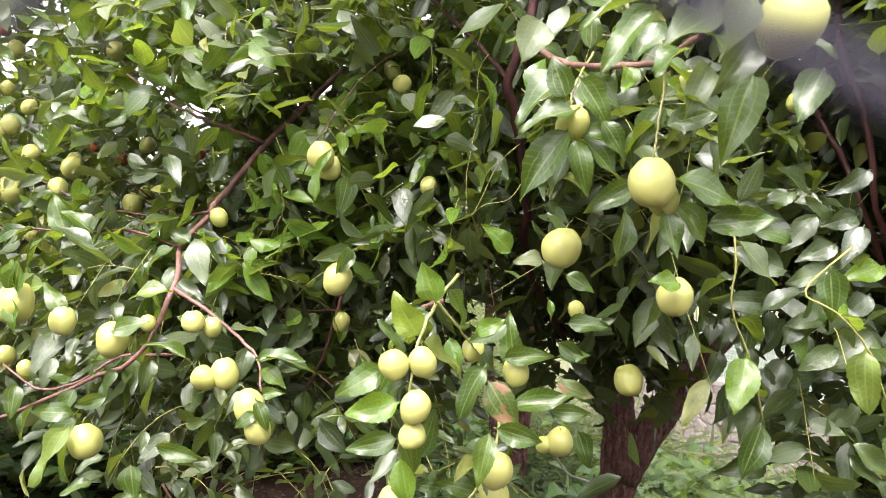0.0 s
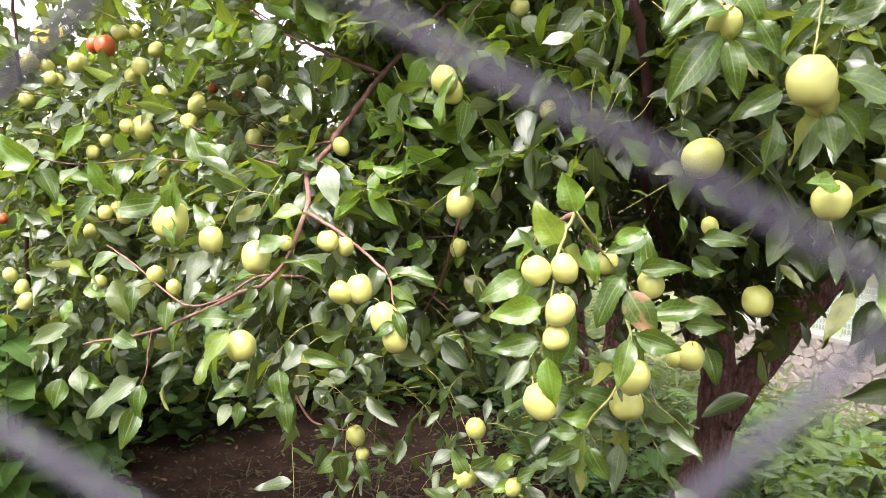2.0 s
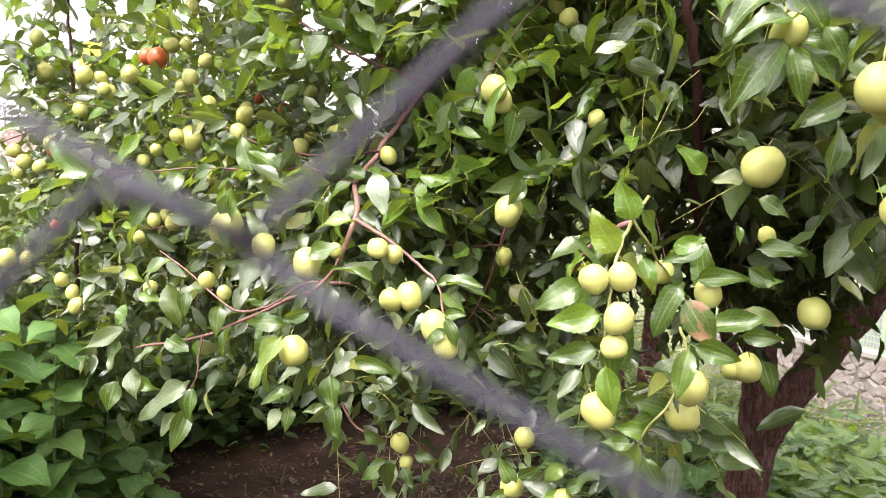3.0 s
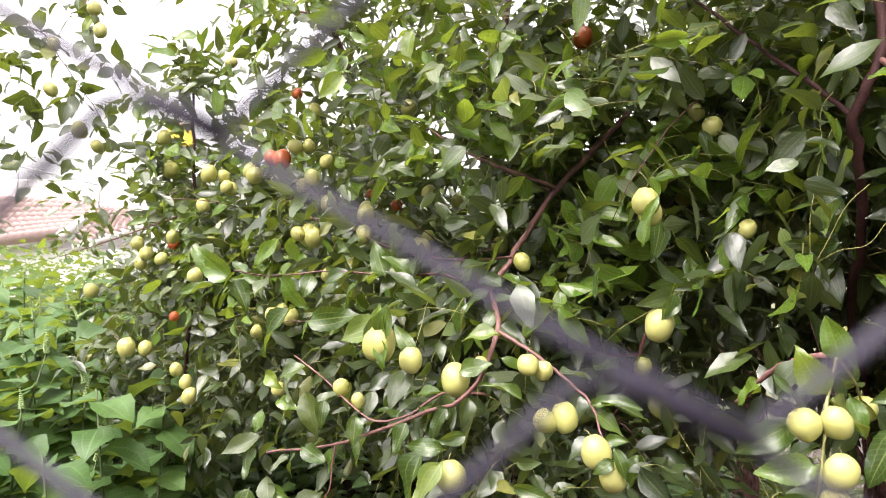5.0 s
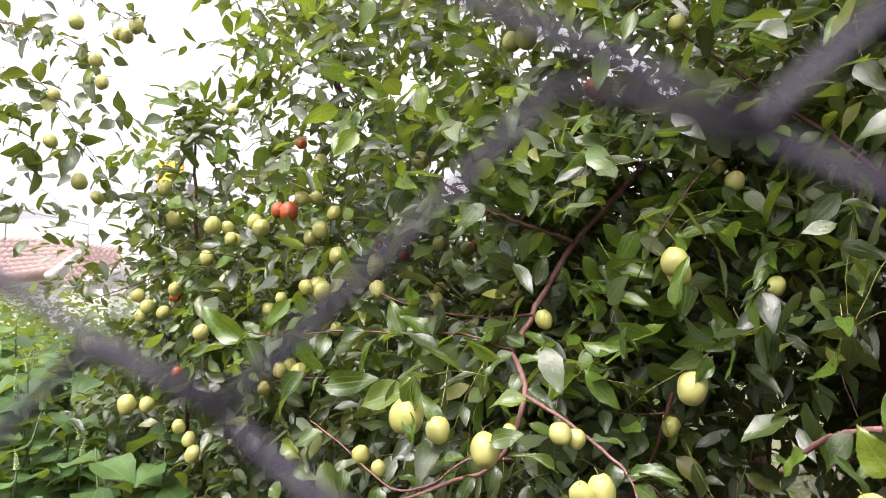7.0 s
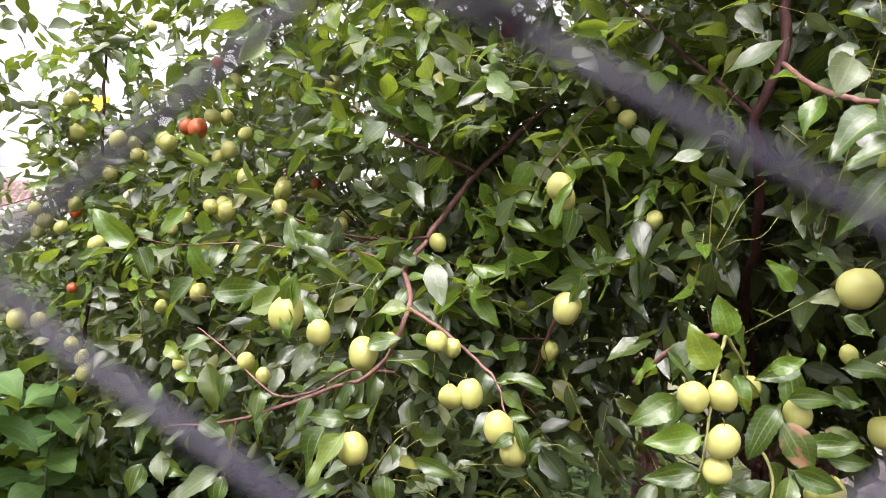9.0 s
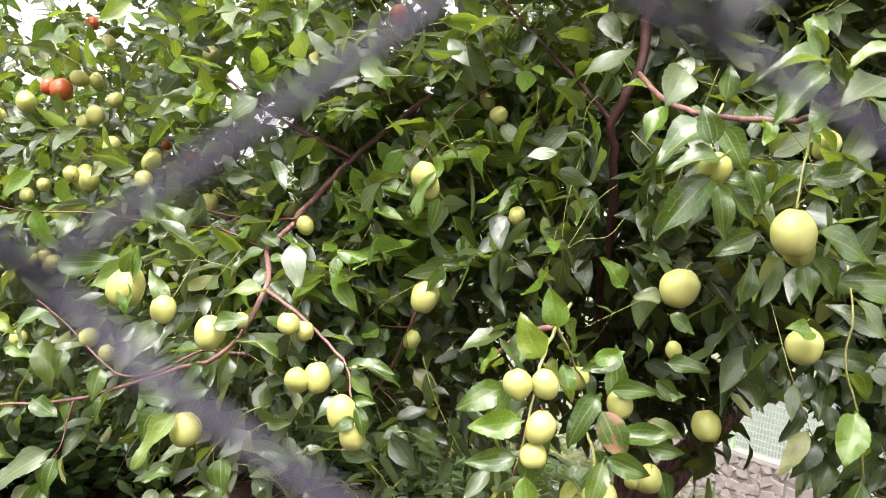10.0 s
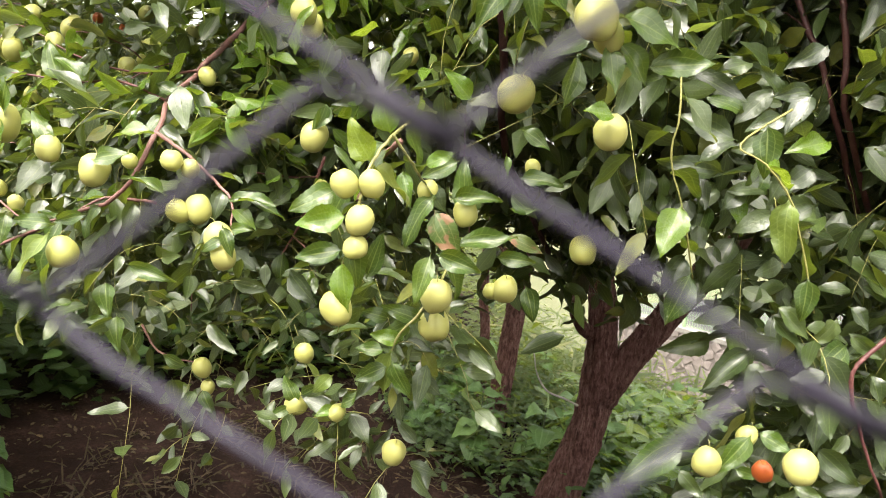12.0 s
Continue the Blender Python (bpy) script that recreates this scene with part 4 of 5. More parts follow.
leaf((0.487, 0.660, 1.270), (0.455, 0.645, 1.245), 0.60, "L")
leaf((0.480, 0.660, 1.311), (0.501, 0.645, 1.290), 0.50, "D")
leaf((0.485, 0.660, 1.282), (0.518, 0.645, 1.259), 0.40, "D")
leaf((0.389, 0.660, 1.253), (0.339, 0.645, 1.212), 0.36, "D")
leaf((0.400, 0.660, 1.242), (0.384, 0.645, 1.211), 0.50, "D")
leaf((0.469, 0.660, 1.200), (0.464, 0.645, 1.152), 0.45, "D")
leaf((0.471, 0.660, 1.156), (0.516, 0.645, 1.123), 0.42, "D")
leaf((0.392, 0.660, 1.121), (0.413, 0.645, 1.121), 0.50, "L")
leaf((0.479, 0.660, 1.214), (0.509, 0.645, 1.198), 0.50, "D")
leaf((0.438, 0.660, 1.209), (0.397, 0.645, 1.234), 0.50, "D")
leaf((0.445, 0.660, 1.240), (0.470, 0.645, 1.218), 0.50, "D")
leaf((0.515, 0.660, 1.242), (0.528, 0.645, 1.212), 0.50, "D")
leaf((0.388, 0.660, 1.146), (0.356, 0.645, 1.124), 0.45, "D")
leaf((0.454, 0.660, 1.110), (0.484, 0.645, 1.102), 0.45, "D")
leaf((0.332, 0.660, 1.114), (0.355, 0.645, 1.092), 0.45, "D")
# before the fork of the trunk
leaf((0.332, 0.800, 1.367), (0.314, 0.780, 1.324), 0.46, "D")
leaf((0.363, 0.800, 1.373), (0.363, 0.780, 1.331), 0.41, "D")
leaf((0.355, 0.800, 1.334), (0.325, 0.780, 1.284), 0.44, "D")
leaf((0.387, 0.800, 1.351), (0.369, 0.780, 1.299), 0.47, "D")
leaf((0.410, 0.800, 1.318), (0.420, 0.780, 1.281), 0.50, "D")
leaf((0.376, 0.800, 1.307), (0.353, 0.780, 1.263), 0.53, "D")
leaf((0.346, 0.800, 1.318), (0.343, 0.780, 1.274), 0.50, "D")
leaf((0.410, 0.800, 1.361), (0.382, 0.780, 1.313), 0.49, "D")
# the low bough at the side; its pale U leaves carry sky sheen as colour
leaf((-0.653, 0.860, 1.330), (-0.642, 0.840, 1.299), 0.50, "U")
leaf((-0.625, 0.860, 1.316), (-0.600, 0.840, 1.251), 0.42, "D")
leaf((-0.544, 0.860, 1.287), (-0.540, 0.840, 1.246), 0.50, "P")
leaf((-0.688, 0.860, 1.242), (-0.749, 0.840, 1.215), 0.36, "U")
leaf((-0.703, 0.860, 1.226), (-0.708, 0.840, 1.184), 0.50, "P")
leaf((-0.683, 0.860, 1.186), (-0.667, 0.840, 1.144), 0.55, "U")
leaf((-0.709, 0.860, 1.165), (-0.715, 0.840, 1.121), 0.60, "P")
leaf((-0.592, 0.860, 1.171), (-0.661, 0.840, 1.115), 0.40, "U")
leaf((-0.585, 0.860, 1.165), (-0.592, 0.840, 1.107), 0.45, "P")
leaf((-0.612, 0.860, 1.123), (-0.627, 0.840, 1.093), 0.50, "U")
leaf((-0.593, 0.860, 1.135), (-0.609, 0.840, 1.072), 0.42, "L")
leaf((-0.401, 0.780, 1.193), (-0.428, 0.760, 1.184), 0.45, "P")
leaf((-0.418, 0.780, 1.170), (-0.425, 0.760, 1.148), 0.60, "U")
leaf((-0.346, 0.780, 1.184), (-0.337, 0.760, 1.142), 0.50, "P")
leaf((-0.356, 0.780, 1.177), (-0.378, 0.760, 1.175), 0.40, "L")
leaf((-0.405, 0.780, 1.174), (-0.400, 0.760, 1.148), 0.50, "L")
leaf((-0.389, 0.780, 1.224), (-0.412, 0.760, 1.212), 0.50, "U")
leaf((-0.593, 0.860, 1.304), (-0.591, 0.840, 1.269), 0.50, "P")
leaf((-0.493, 0.860, 1.348), (-0.519, 0.840, 1.324), 0.50, "D")
leaf((-0.467, 0.860, 1.349), (-0.468, 0.840, 1.317), 0.45, "D")
leaf((-0.628, 0.860, 1.232), (-0.583, 0.840, 1.220), 0.50, "L")
leaf((-0.647, 0.860, 1.218), (-0.666, 0.840, 1.200), 0.40, "U")
leaf((-0.681, 0.860, 1.171), (-0.639, 0.840, 1.157), 0.45, "L")
leaf((-0.691, 0.860, 1.280), (-0.696, 0.840, 1.251), 0.50, "Y")
leaf((-0.668, 0.860, 1.297), (-0.631, 0.840, 1.291), 0.45, "Y")
leaf((-0.690, 0.860, 1.335), (-0.657, 0.840, 1.318), 0.50, "Y")
leaf((-0.419, 0.780, 1.272), (-0.452, 0.760, 1.200), 0.42, "P")


# leaves set alternately along the nearer stems
made = 0
for path, r1 in SPINE:
    if r1 > 0.005 or r1 < 0.00075:
        continue
    run = np.r_[0, np.cumsum(np.linalg.norm(np.diff(path, axis=0), axis=1))]
    k = 0
    for s in np.arange(0.03, run[-1], 0.036):
        p = np.array([np.interp(s, run, path[:, a]) for a in range(3)])
        j = min(len(path) - 2, int(np.searchsorted(run, s)))
        tg = path[j + 1] - path[max(0, j - 1)]
        tg = tg / (np.linalg.norm(tg) + 1e-9)
        side = np.cross(tg, (0, -0.6, 0.8))
        side /= np.linalg.norm(side) + 1e-9
        d = side * (1 if k % 2 else -1) * 0.8 + tg * 0.5 + np.array([0, 0.25, -0.35]) + rng.normal(0, 0.25, 3)
        if made < 190:
            place_leaf(HERO[rng.choice(["Y", "D", "L", "U"], p=[0.2, 0.4, 0.32, 0.08])], p, d, (rng.normal() * 0.4, -0.5, 0.8), rng.uniform(0.038, 0.06), rng.uniform(0.8, 1.05), tree, BASE)
            made += 1
        k += 1


def sprays(starts, heads, lengths, spacing, leaf_len, droop=0.4, side_tilt=0.75):
    """Twig paths and the leaves set alternately on both sides of them, with the number of each leaf's twig."""
    paths, B, D, N, L, own = [], [], [], [], [], []
    for a, h, ln in zip(starts, heads, lengths):
        h = h / np.linalg.norm(h)
        t = np.linspace(0, 1, 6)[:, None]
        bend = rng.normal(0, 0.22 * ln, 3)
        path = a + h * ln * (t - 0.25 * t ** 2) + np.array([0, 0, -1.0]) * (droop * ln * t ** 2) + bend * t ** 2 + rng.normal(0, 0.012 * ln, (6, 3)) * t
        paths.append(path)
        k = max(2, int(ln / spacing))
        r = rng.normal(0, 1, (k, 9))
        for i in range(k):
            q = (i + 0.8) / k
            j = min(4, int(q * 5))
            p = path[j] + (path[j + 1] - path[j]) * (q * 5 - j)
            tg = path[j + 1] - path[j]
            tg = tg / np.linalg.norm(tg)
            up = np.array([0, 0, 1.0]) + r[i, :3] * 0.3
            side = np.cross(tg, up)
            side /= np.linalg.norm(side) + 1e-9
            d = side * (side_tilt if i % 2 else -side_tilt) + tg * 0.6 + np.array([0, 0, -0.12]) + r[i, 3:6] * 0.5
            B.append(p)
            D.append(d)
            N.append(up * 0.9 + np.array([-0.1, -0.45, 0]) + r[i, 6:9] * 0.85)
            L.append(leaf_len * rng.uniform(0.6, 1.35))
            own.append(len(paths) - 1)
    return paths, np.array(B), np.array(D), np.array(N), np.array(L), np.array(own)


def twig_mesh(name, paths, r0, r1, mat, origin):
    tv, tf = [], []
    for p in paths:
        v, f = tube(p - origin, r0, r1, 3)
        o = len(tv)
        tv += v
        tf += [tuple(i + o for i in q) for q in f]
    return mesh_of(name, tv, tf, mat)


def crown_front(x, z):
    return np.interp(x, [-2.2, -1.6, -1.0, -0.6, -0.35, -0.1, 0.1, 0.3, 2.0], [1.75, 1.66, 1.4, 1.08, 0.97, 0.97, 0.8, 0.72, 0.7]) + 0.06 * np.sin(x * 9 + z * 6) + 0.03 * np.sin(x * 23 - z * 17)


def in_crown(p):
    """Whether foliage hangs at these places: a dome with a ragged lower edge, open round the trunk."""
    x, y, z = p.T
    top = 3.0 - 1.3 * np.clip(-x - 0.7, 0, 3) + 0.12 * np.sin(x * 8 + y * 5)
    low = np.interp(x, [-1.6, -0.8, -0.3, 0.0], [1.14, 1.24, 1.22, 1.2]) + 0.05 * np.sin(x * 13 + y * 9)
    low = np.where(x > -0.02, np.maximum(low, 1.62 - 0.13 * y), low - 0.25 * np.clip(y - 1.3, 0, 1.2))
    top = np.minimum(top, 1.66 + 0.56 * y + 0.06 * np.sin(x * 11) + 0.6 * np.clip(x + 0.25, 0, 1))
    return (z < top) & (z > low) & (x > -0.42 - 0.62 * y + 0.1 * np.sin(z * 9) - 0.17 * np.clip((1.85 - z) / 0.2, 0, 1)) & (x < 0.6 + 0.4 * y) & ((y < 2.3) | (x < 0.3))


def fill_crown(count, near, depth, tufts=-1.0):
    """Places in a layer of the crown, the given depth behind its front; tufts: leaves out the pockets between the clumps."""
    got = np.empty((0, 3))
    while len(got) < count:
        p = np.c_[rng.uniform(-2.6, 1.7, count), rng.random(count) ** 1.3, rng.uniform(0.85, 2.9, count)]
        p[:, 1] = crown_front(p[:, 0], p[:, 2]) + near + depth * p[:, 1]
        x, y, z = p.T
        thin = rng.random(count) < np.where(x < 0.1, np.interp(z, [1.5, 1.75, 2.1], [1.0, 0.6, 0.35]) * np.interp(y, [1.5, 2.3], [1.0, 0.25]), 1.0)
        clump = np.sin(8 * x + 2.5 * np.sin(6 * z) + 3 * y) * np.sin(9 * z + 2 * np.sin(7 * x) - 4 * y)
        got = np.r_[got, p[in_crown(p) & thin & (clump > tufts)]]
    return got[:count]


def headings(k):
    return np.c_[rng.normal(0, 1, k), rng.normal(-0.4, 0.8, k), rng.normal(-0.05, 0.45, k)]


BARE = np.concatenate([p for p, r in SPINE if 0.0009 < r < 0.006 and 0.5 < p[:, 1].min() < 1.12])
BARE = BARE[BARE[:, 2] < 1.9]


PATH_SIDE = [np.array(p) for p in ((0.0, 0.0, 1.5), (-0.21, -0.03, 1.55), (0.05, -0.04, 1.42))]


GAPS = [
    ((-0.03, -0.02, 1.48), ((-0.4, 0.21, 0.028), (-0.35, 0.17, 0.018), (-0.41, 0.25, 0.018), (-0.31, 0.19, 0.016), (-0.24, 0.26, 0.014), (-0.34, 0.14, 0.02), (-0.37, 0.1, 0.013), (-0.3, 0.09, 0.012), (-0.46, 0.2, 0.013), (-0.16, 0.2, 0.011), (-0.58, 0.28, 0.02), (-0.62, 0.24, 0.02), (0.17, 0.31, 0.012))),
    ((-0.196, -0.028, 1.534), ((-0.7, 0.2, 0.03), (-0.605, 0.231, 0.018), (-0.257, 0.18, 0.018), (-0.34, 0.31, 0.018), (-0.513, 0.351, 0.02), (-0.4, 0.252, 0.012), (-0.458, 0.338, 0.014), (-0.164, 0.358, 0.012), (-0.55, 0.29, 0.014))),
]


def clear_of_stems(p):
    """False for leaves that would hide the bare outer stems, or the fruit that hangs free, from the path side."""
    keep = np.ones(len(p), bool)
    for eye in PATH_SIDE:
        a = p - eye
        for q in BARE - eye:
            off = a[:, [0, 2]] / a[:, 1:2] - q[[0, 2]] / q[1]
            keep &= ~((np.hypot(off[:, 0], off[:, 1]) < 0.02) & (a[:, 1] < q[1] + 0.02) & (a[:, 1] > 0.3))
        for x, y, z, r in FRUIT_AT:
            q = np.array([x, y, z]) - eye
            off = a[:, [0, 2]] / a[:, 1:2] - q[[0, 2]] / q[1]
            keep &= ~((np.hypot(off[:, 0], off[:, 1]) < (1.1 * r + 0.011) / q[1]) & (a[:, 1] < q[1]) & (a[:, 1] > 0.3))
    # ragged holes in the crown that let the sky through
    for eye, gaps in GAPS:
        a = p - np.array(eye)
        for u, w, r in gaps:
            du, dw = a[:, 0] / a[:, 1] - u, a[:, 2] / a[:, 1] - w
            keep &= ~((np.hypot(du, dw * 0.7) < r * (1 + 0.4 * np.sin(5 * np.arctan2(dw, du)))) & (a[:, 1] > 1.1))
    return keep


def foliage(name, starts, template, leaf_len, label, mat=LEAF, spacing=0.028, span=(0.12, 0.3), parent=None, origin=BASE, twigs=1.0, reach=0.68):
    paths, B, D, N, L, own = sprays(starts, headings(len(starts)), rng.uniform(*span, len(starts)), spacing, leaf_len)
    free = clear_of_stems(B + D * L[:, None] * 0.5 / np.linalg.norm(D, axis=1)[:, None])
    free &= np.linalg.norm(B + D * L[:, None] - PATH_SIDE[0], axis=1) > reach
    leafy = np.bincount(own, free, len(paths)) > 0.75 * np.bincount(own, None, len(paths))
    B, D, N, L = B[free], D[free], N[free], L[free]
    pts = leaf_points(template, B - origin, D, N, L, rng.uniform(0.6, 1.0, len(B)), rng.uniform(0.0, 0.55, len(B)), rng.uniform(-0.1, 0.5, len(B)), 0.03, rng.uniform(0, 6, len(B)))
    tagged(child(name, leaf_mesh(name, template, pts, mat), parent or tree, label), kind="stuff")
    shown = [p for p, keep in zip(paths, leafy) if keep and rng.random() < twigs]
    if shown:
        tagged(child("fine_twig", twig_mesh("fine_twig", shown, 0.0008, 0.0004, DULL_TWIG, origin), parent or tree, "thin yellow-green twigs"), kind="stuff")


foliage("front_foliage", fill_crown(1450, 0.0, 0.35, -0.3), MID_LEAF, 0.054, "glossy dark green oval leaves", spacing=0.023, span=(0.1, 0.26))
foliage("crown", fill_crown(3500, 0.15, 0.8, -0.38), FAR_LEAF, 0.055, "dense dark green glossy foliage", spacing=0.026, twigs=0.4)
foliage("inner_crown", fill_crown(1500, 0.8, 2.0), FAR_LEAF, 0.06, "shaded foliage deep in the crown", twigs=0.0)
# low boughs at the back of the crown, added to shade the bare soil
back = np.c_[rng.uniform(-2.9, 0.25, 950), rng.uniform(2.6, 4.9, 950), rng.uniform(1.25, 1.95, 950)]
foliage("back_foliage", back, FAR_LEAF, 0.065, "boughs added at the back of the crown to shade the soil", twigs=0.0)
# the high crown over the trunk
high = np.c_[rng.uniform(0.1, 2.0, 2600), rng.uniform(1.9, 4.3, 2600), rng.uniform(1.72, 3.2, 2600)]
dome = ((high[:, 0] - 0.9) / 1.1) ** 2 + ((high[:, 1] - 2.9) / 1.4) ** 2 + ((high[:, 2] - 1.9) / 1.25) ** 2 + 0.2 * np.sin(high[:, 0] * 9 + high[:, 2] * 7) * np.sin(high[:, 1] * 8)
foliage("high_crown", high[dome < 1][:1500], FAR_LEAF, 0.06, "dense leaves over the trunk and limbs", twigs=0.2)
# red-brown side twigs between the leaves
a = fill_crown(150, 0.02, 0.35)
h = np.c_[rng.normal(0, 1, 150), rng.normal(-0.25, 0.3, 150), rng.normal(0.25, 0.4, 150)]
runs = sprays(a, h, rng.uniform(0.1, 0.26, 150), 0.2, 0.05, 0.35)[0]
tagged(child("side_twig", twig_mesh("side_twig", runs, 0.0014, 0.0008, DARK_TWIG, BASE), tree, "dark red side twigs among the leaves"), kind="stuff")
# low sprigs round the lowest fruit
SPRIGS = [
    (-0.057, 0.820, 1.088),
    (0.017, 0.770, 1.073),
    (-0.084, 0.820, 1.061),
    (-0.019, 0.680, 1.224),
    (-0.102, 0.870, 1.143),
    (0.027, 0.680, 1.254),
    (-0.169, 0.870, 1.215),
    (-0.307, 0.990, 1.055),
    (-0.277, 0.990, 1.003),
    (-0.314, 0.800, 1.207),
    (-0.337, 0.770, 1.253),
    (-0.024, 0.820, 1.061),
    (0.032, 0.800, 1.106),
    (-0.107, 0.840, 1.105),
    (-0.320, 0.970, 1.105),
    (-0.193, 0.880, 1.178),
    (-0.016, 0.720, 1.265),
    (0.054, 0.700, 1.220),
    (-0.063, 0.840, 1.031),
]
low = np.repeat(np.array(SPRIGS), 4, 0) + rng.normal(0, 0.024, (4 * len(SPRIGS), 3))
foliage("hanging_sprig", low, MID_LEAF, 0.039, "small leaf sprigs hanging low", span=(0.05, 0.11), spacing=0.017, reach=0.5)
tips = np.repeat(np.array([(-0.18, 1.12, 1.75), (-0.19, 1.10, 1.73), (-0.16, 1.10, 1.74), (-1.39, 1.62, 2.04), (-1.38, 1.58, 2.00), (-1.33, 1.58, 1.99), (-1.33, 1.55, 1.93), (-1.38, 1.60, 2.06), (-1.27, 1.50, 1.94)]), 3, 0)
foliage("end_sprig", tips + rng.normal(0, 0.02, tips.shape), MID_LEAF, 0.055, "leaves round the ends of the stems", span=(0.05, 0.1), spacing=0.02)
# lighter young growth; its colour also paints the light on the crown's front
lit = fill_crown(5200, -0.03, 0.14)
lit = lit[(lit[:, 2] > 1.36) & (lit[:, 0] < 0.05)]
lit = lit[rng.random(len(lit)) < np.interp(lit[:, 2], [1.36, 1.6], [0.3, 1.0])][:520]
foliage("young_foliage", lit, MID_LEAF, 0.056, "yellow-green young leaves, the crown's light put into their colour", YOUNG, span=(0.05, 0.12))
# pale leaves stand for undersides and for leaves shining with the sky
foliage("pale_foliage", fill_crown(420, -0.02, 0.35), MID_LEAF, 0.056, "pale leaves for undersides and for sky sheen put into the colour", PALE, span=(0.05, 0.1), spacing=0.04)
# fuller tufts on the upper boughs; pale and young leaves paint sheen and light
tuft = np.c_[rng.uniform(-0.5, 0.05, 280), rng.uniform(0.98, 1.4, 280), rng.uniform(0, 1, 280)]
tuft[:, 2] = 1.5 + tuft[:, 1] * (0.13 + 0.24 * tuft[:, 2])
foliage("upper_foliage", tuft[:90], MID_LEAF, 0.052, "glossy leaves on the upper boughs", GLOSSY, span=(0.08, 0.18), spacing=0.023)
foliage("upper_pale_foliage", tuft[90:165], MID_LEAF, 0.054, "pale leaves on the upper boughs, sky sheen put into their colour", PALE, span=(0.06, 0.12), spacing=0.03)
foliage("upper_young_foliage", tuft[165:], MID_LEAF, 0.05, "light green young leaves, light on the upper boughs put into their colour", YOUNG, span=(0.06, 0.12), spacing=0.03)
# tufts before the trunk, sheen and light put into pale and young leaves
tuft = np.c_[rng.uniform(-0.3, 0.34, 170), rng.uniform(0.88, 1.3, 170), rng.uniform(0, 1, 170)]
tuft[:, 2] = 1.5 + tuft[:, 1] * (0.08 + 0.26 * tuft[:, 2])
foliage("lit_foliage", tuft[:80], MID_LEAF, 0.056, "glossy leaves on the boughs before the trunk", GLOSSY, span=(0.06, 0.14), spacing=0.026)
foliage("lit_pale_foliage", tuft[80:130], MID_LEAF, 0.056, "pale leaves on the boughs before the trunk, sky sheen put into their colour", PALE, span=(0.06, 0.12), spacing=0.03)
foliage("lit_young_foliage", tuft[130:], MID_LEAF, 0.052, "light green young leaves before the trunk, light put into their colour", YOUNG, span=(0.06, 0.12), spacing=0.03)
# leaves that hang before the fork of the trunk
fork = np.c_[rng.uniform(0.18, 0.5, 250), rng.uniform(1.3, 1.75, 250), rng.uniform(0, 1, 250)]
fork[:, 2] = 1.21 + 0.25 * fork[:, 2] + 0.1 * np.clip(fork[:, 0] - 0.4, 0, 1) + 0.03 * np.sin(fork[:, 0] * 24)
foliage("shaded_foliage", fork, MID_LEAF, 0.06, "dark leaves hanging before the trunk", span=(0.06, 0.12), spacing=0.02)
# a curtain of leaves that hangs beside the open trunk
drop = np.c_[rng.uniform(0.24, 1.6, 7600), rng.uniform(0.68, 1.3, 7600), rng.uniform(0.75, 2.05, 7600)]
side = drop[:, 0] - 0.375 + 0.085 * (drop[:, 2] < 1.36) - 0.62 * (drop[:, 1] - 0.6) - 0.05 * np.sin(drop[:, 2] * 12)
drop = drop[(side > 0) & (side < 0.42)]
foliage("leaf_curtain", drop, MID_LEAF, 0.052, "large glossy leaves on hanging twigs", span=(0.06, 0.12), spacing=0.021, twigs=0.5, reach=0.5)
# outer boughs that hang against the sky
ROUND_LEAF = leaf_template(11, 3, 0.03, 0.33)
BOUGH = [
    (-1.76, 1.46, 2.25), (-1.67, 1.46, 2.20), (-1.76, 1.46, 2.15), (-1.80, 1.46, 2.11), (-1.64, 1.46, 2.22),
    (-1.61, 1.46, 2.15), (-1.53, 1.46, 2.11), (-1.72, 1.46, 2.07), (-1.78, 1.46, 2.05), (-1.63, 1.46, 2.03),
    (-1.50, 1.46, 2.04), (-1.67, 1.46, 1.98), (-1.70, 1.46, 1.94), (-1.61, 1.46, 1.97), (-1.53, 1.46, 1.84),
    (-1.45, 1.46, 1.85), (-1.43, 1.46, 1.82), (-1.43, 1.46, 1.96), (-1.53, 1.46, 2.26), (-1.46, 1.46, 2.27),
    (-1.78, 1.46, 1.93), (-1.75, 1.46, 1.86), (-1.81, 1.46, 1.99), (-1.77, 1.46, 1.79), (-1.48, 1.46, 1.79),
    (-1.41, 1.46, 1.76),
]
edge = np.repeat(np.array(BOUGH), 2, 0) + rng.normal(0, 0.02, (2 * len(BOUGH), 3))
foliage("hanging_foliage", edge, ROUND_LEAF, 0.062, "rounded leaves hanging against the sky", span=(0.05, 0.11), spacing=0.028)
edge = np.c_[rng.uniform(-2.3, -1.5, 160), rng.normal(1.5, 0.12, 160), rng.uniform(1.6, 2.6, 160)]
edge = edge[(edge[:, 0] < -1.85) | (edge[:, 2] < 1.78)][:70]
foliage("outer_foliage", edge, ROUND_LEAF, 0.06, "sparse leaves at the crown's edge", span=(0.06, 0.14), spacing=0.04)

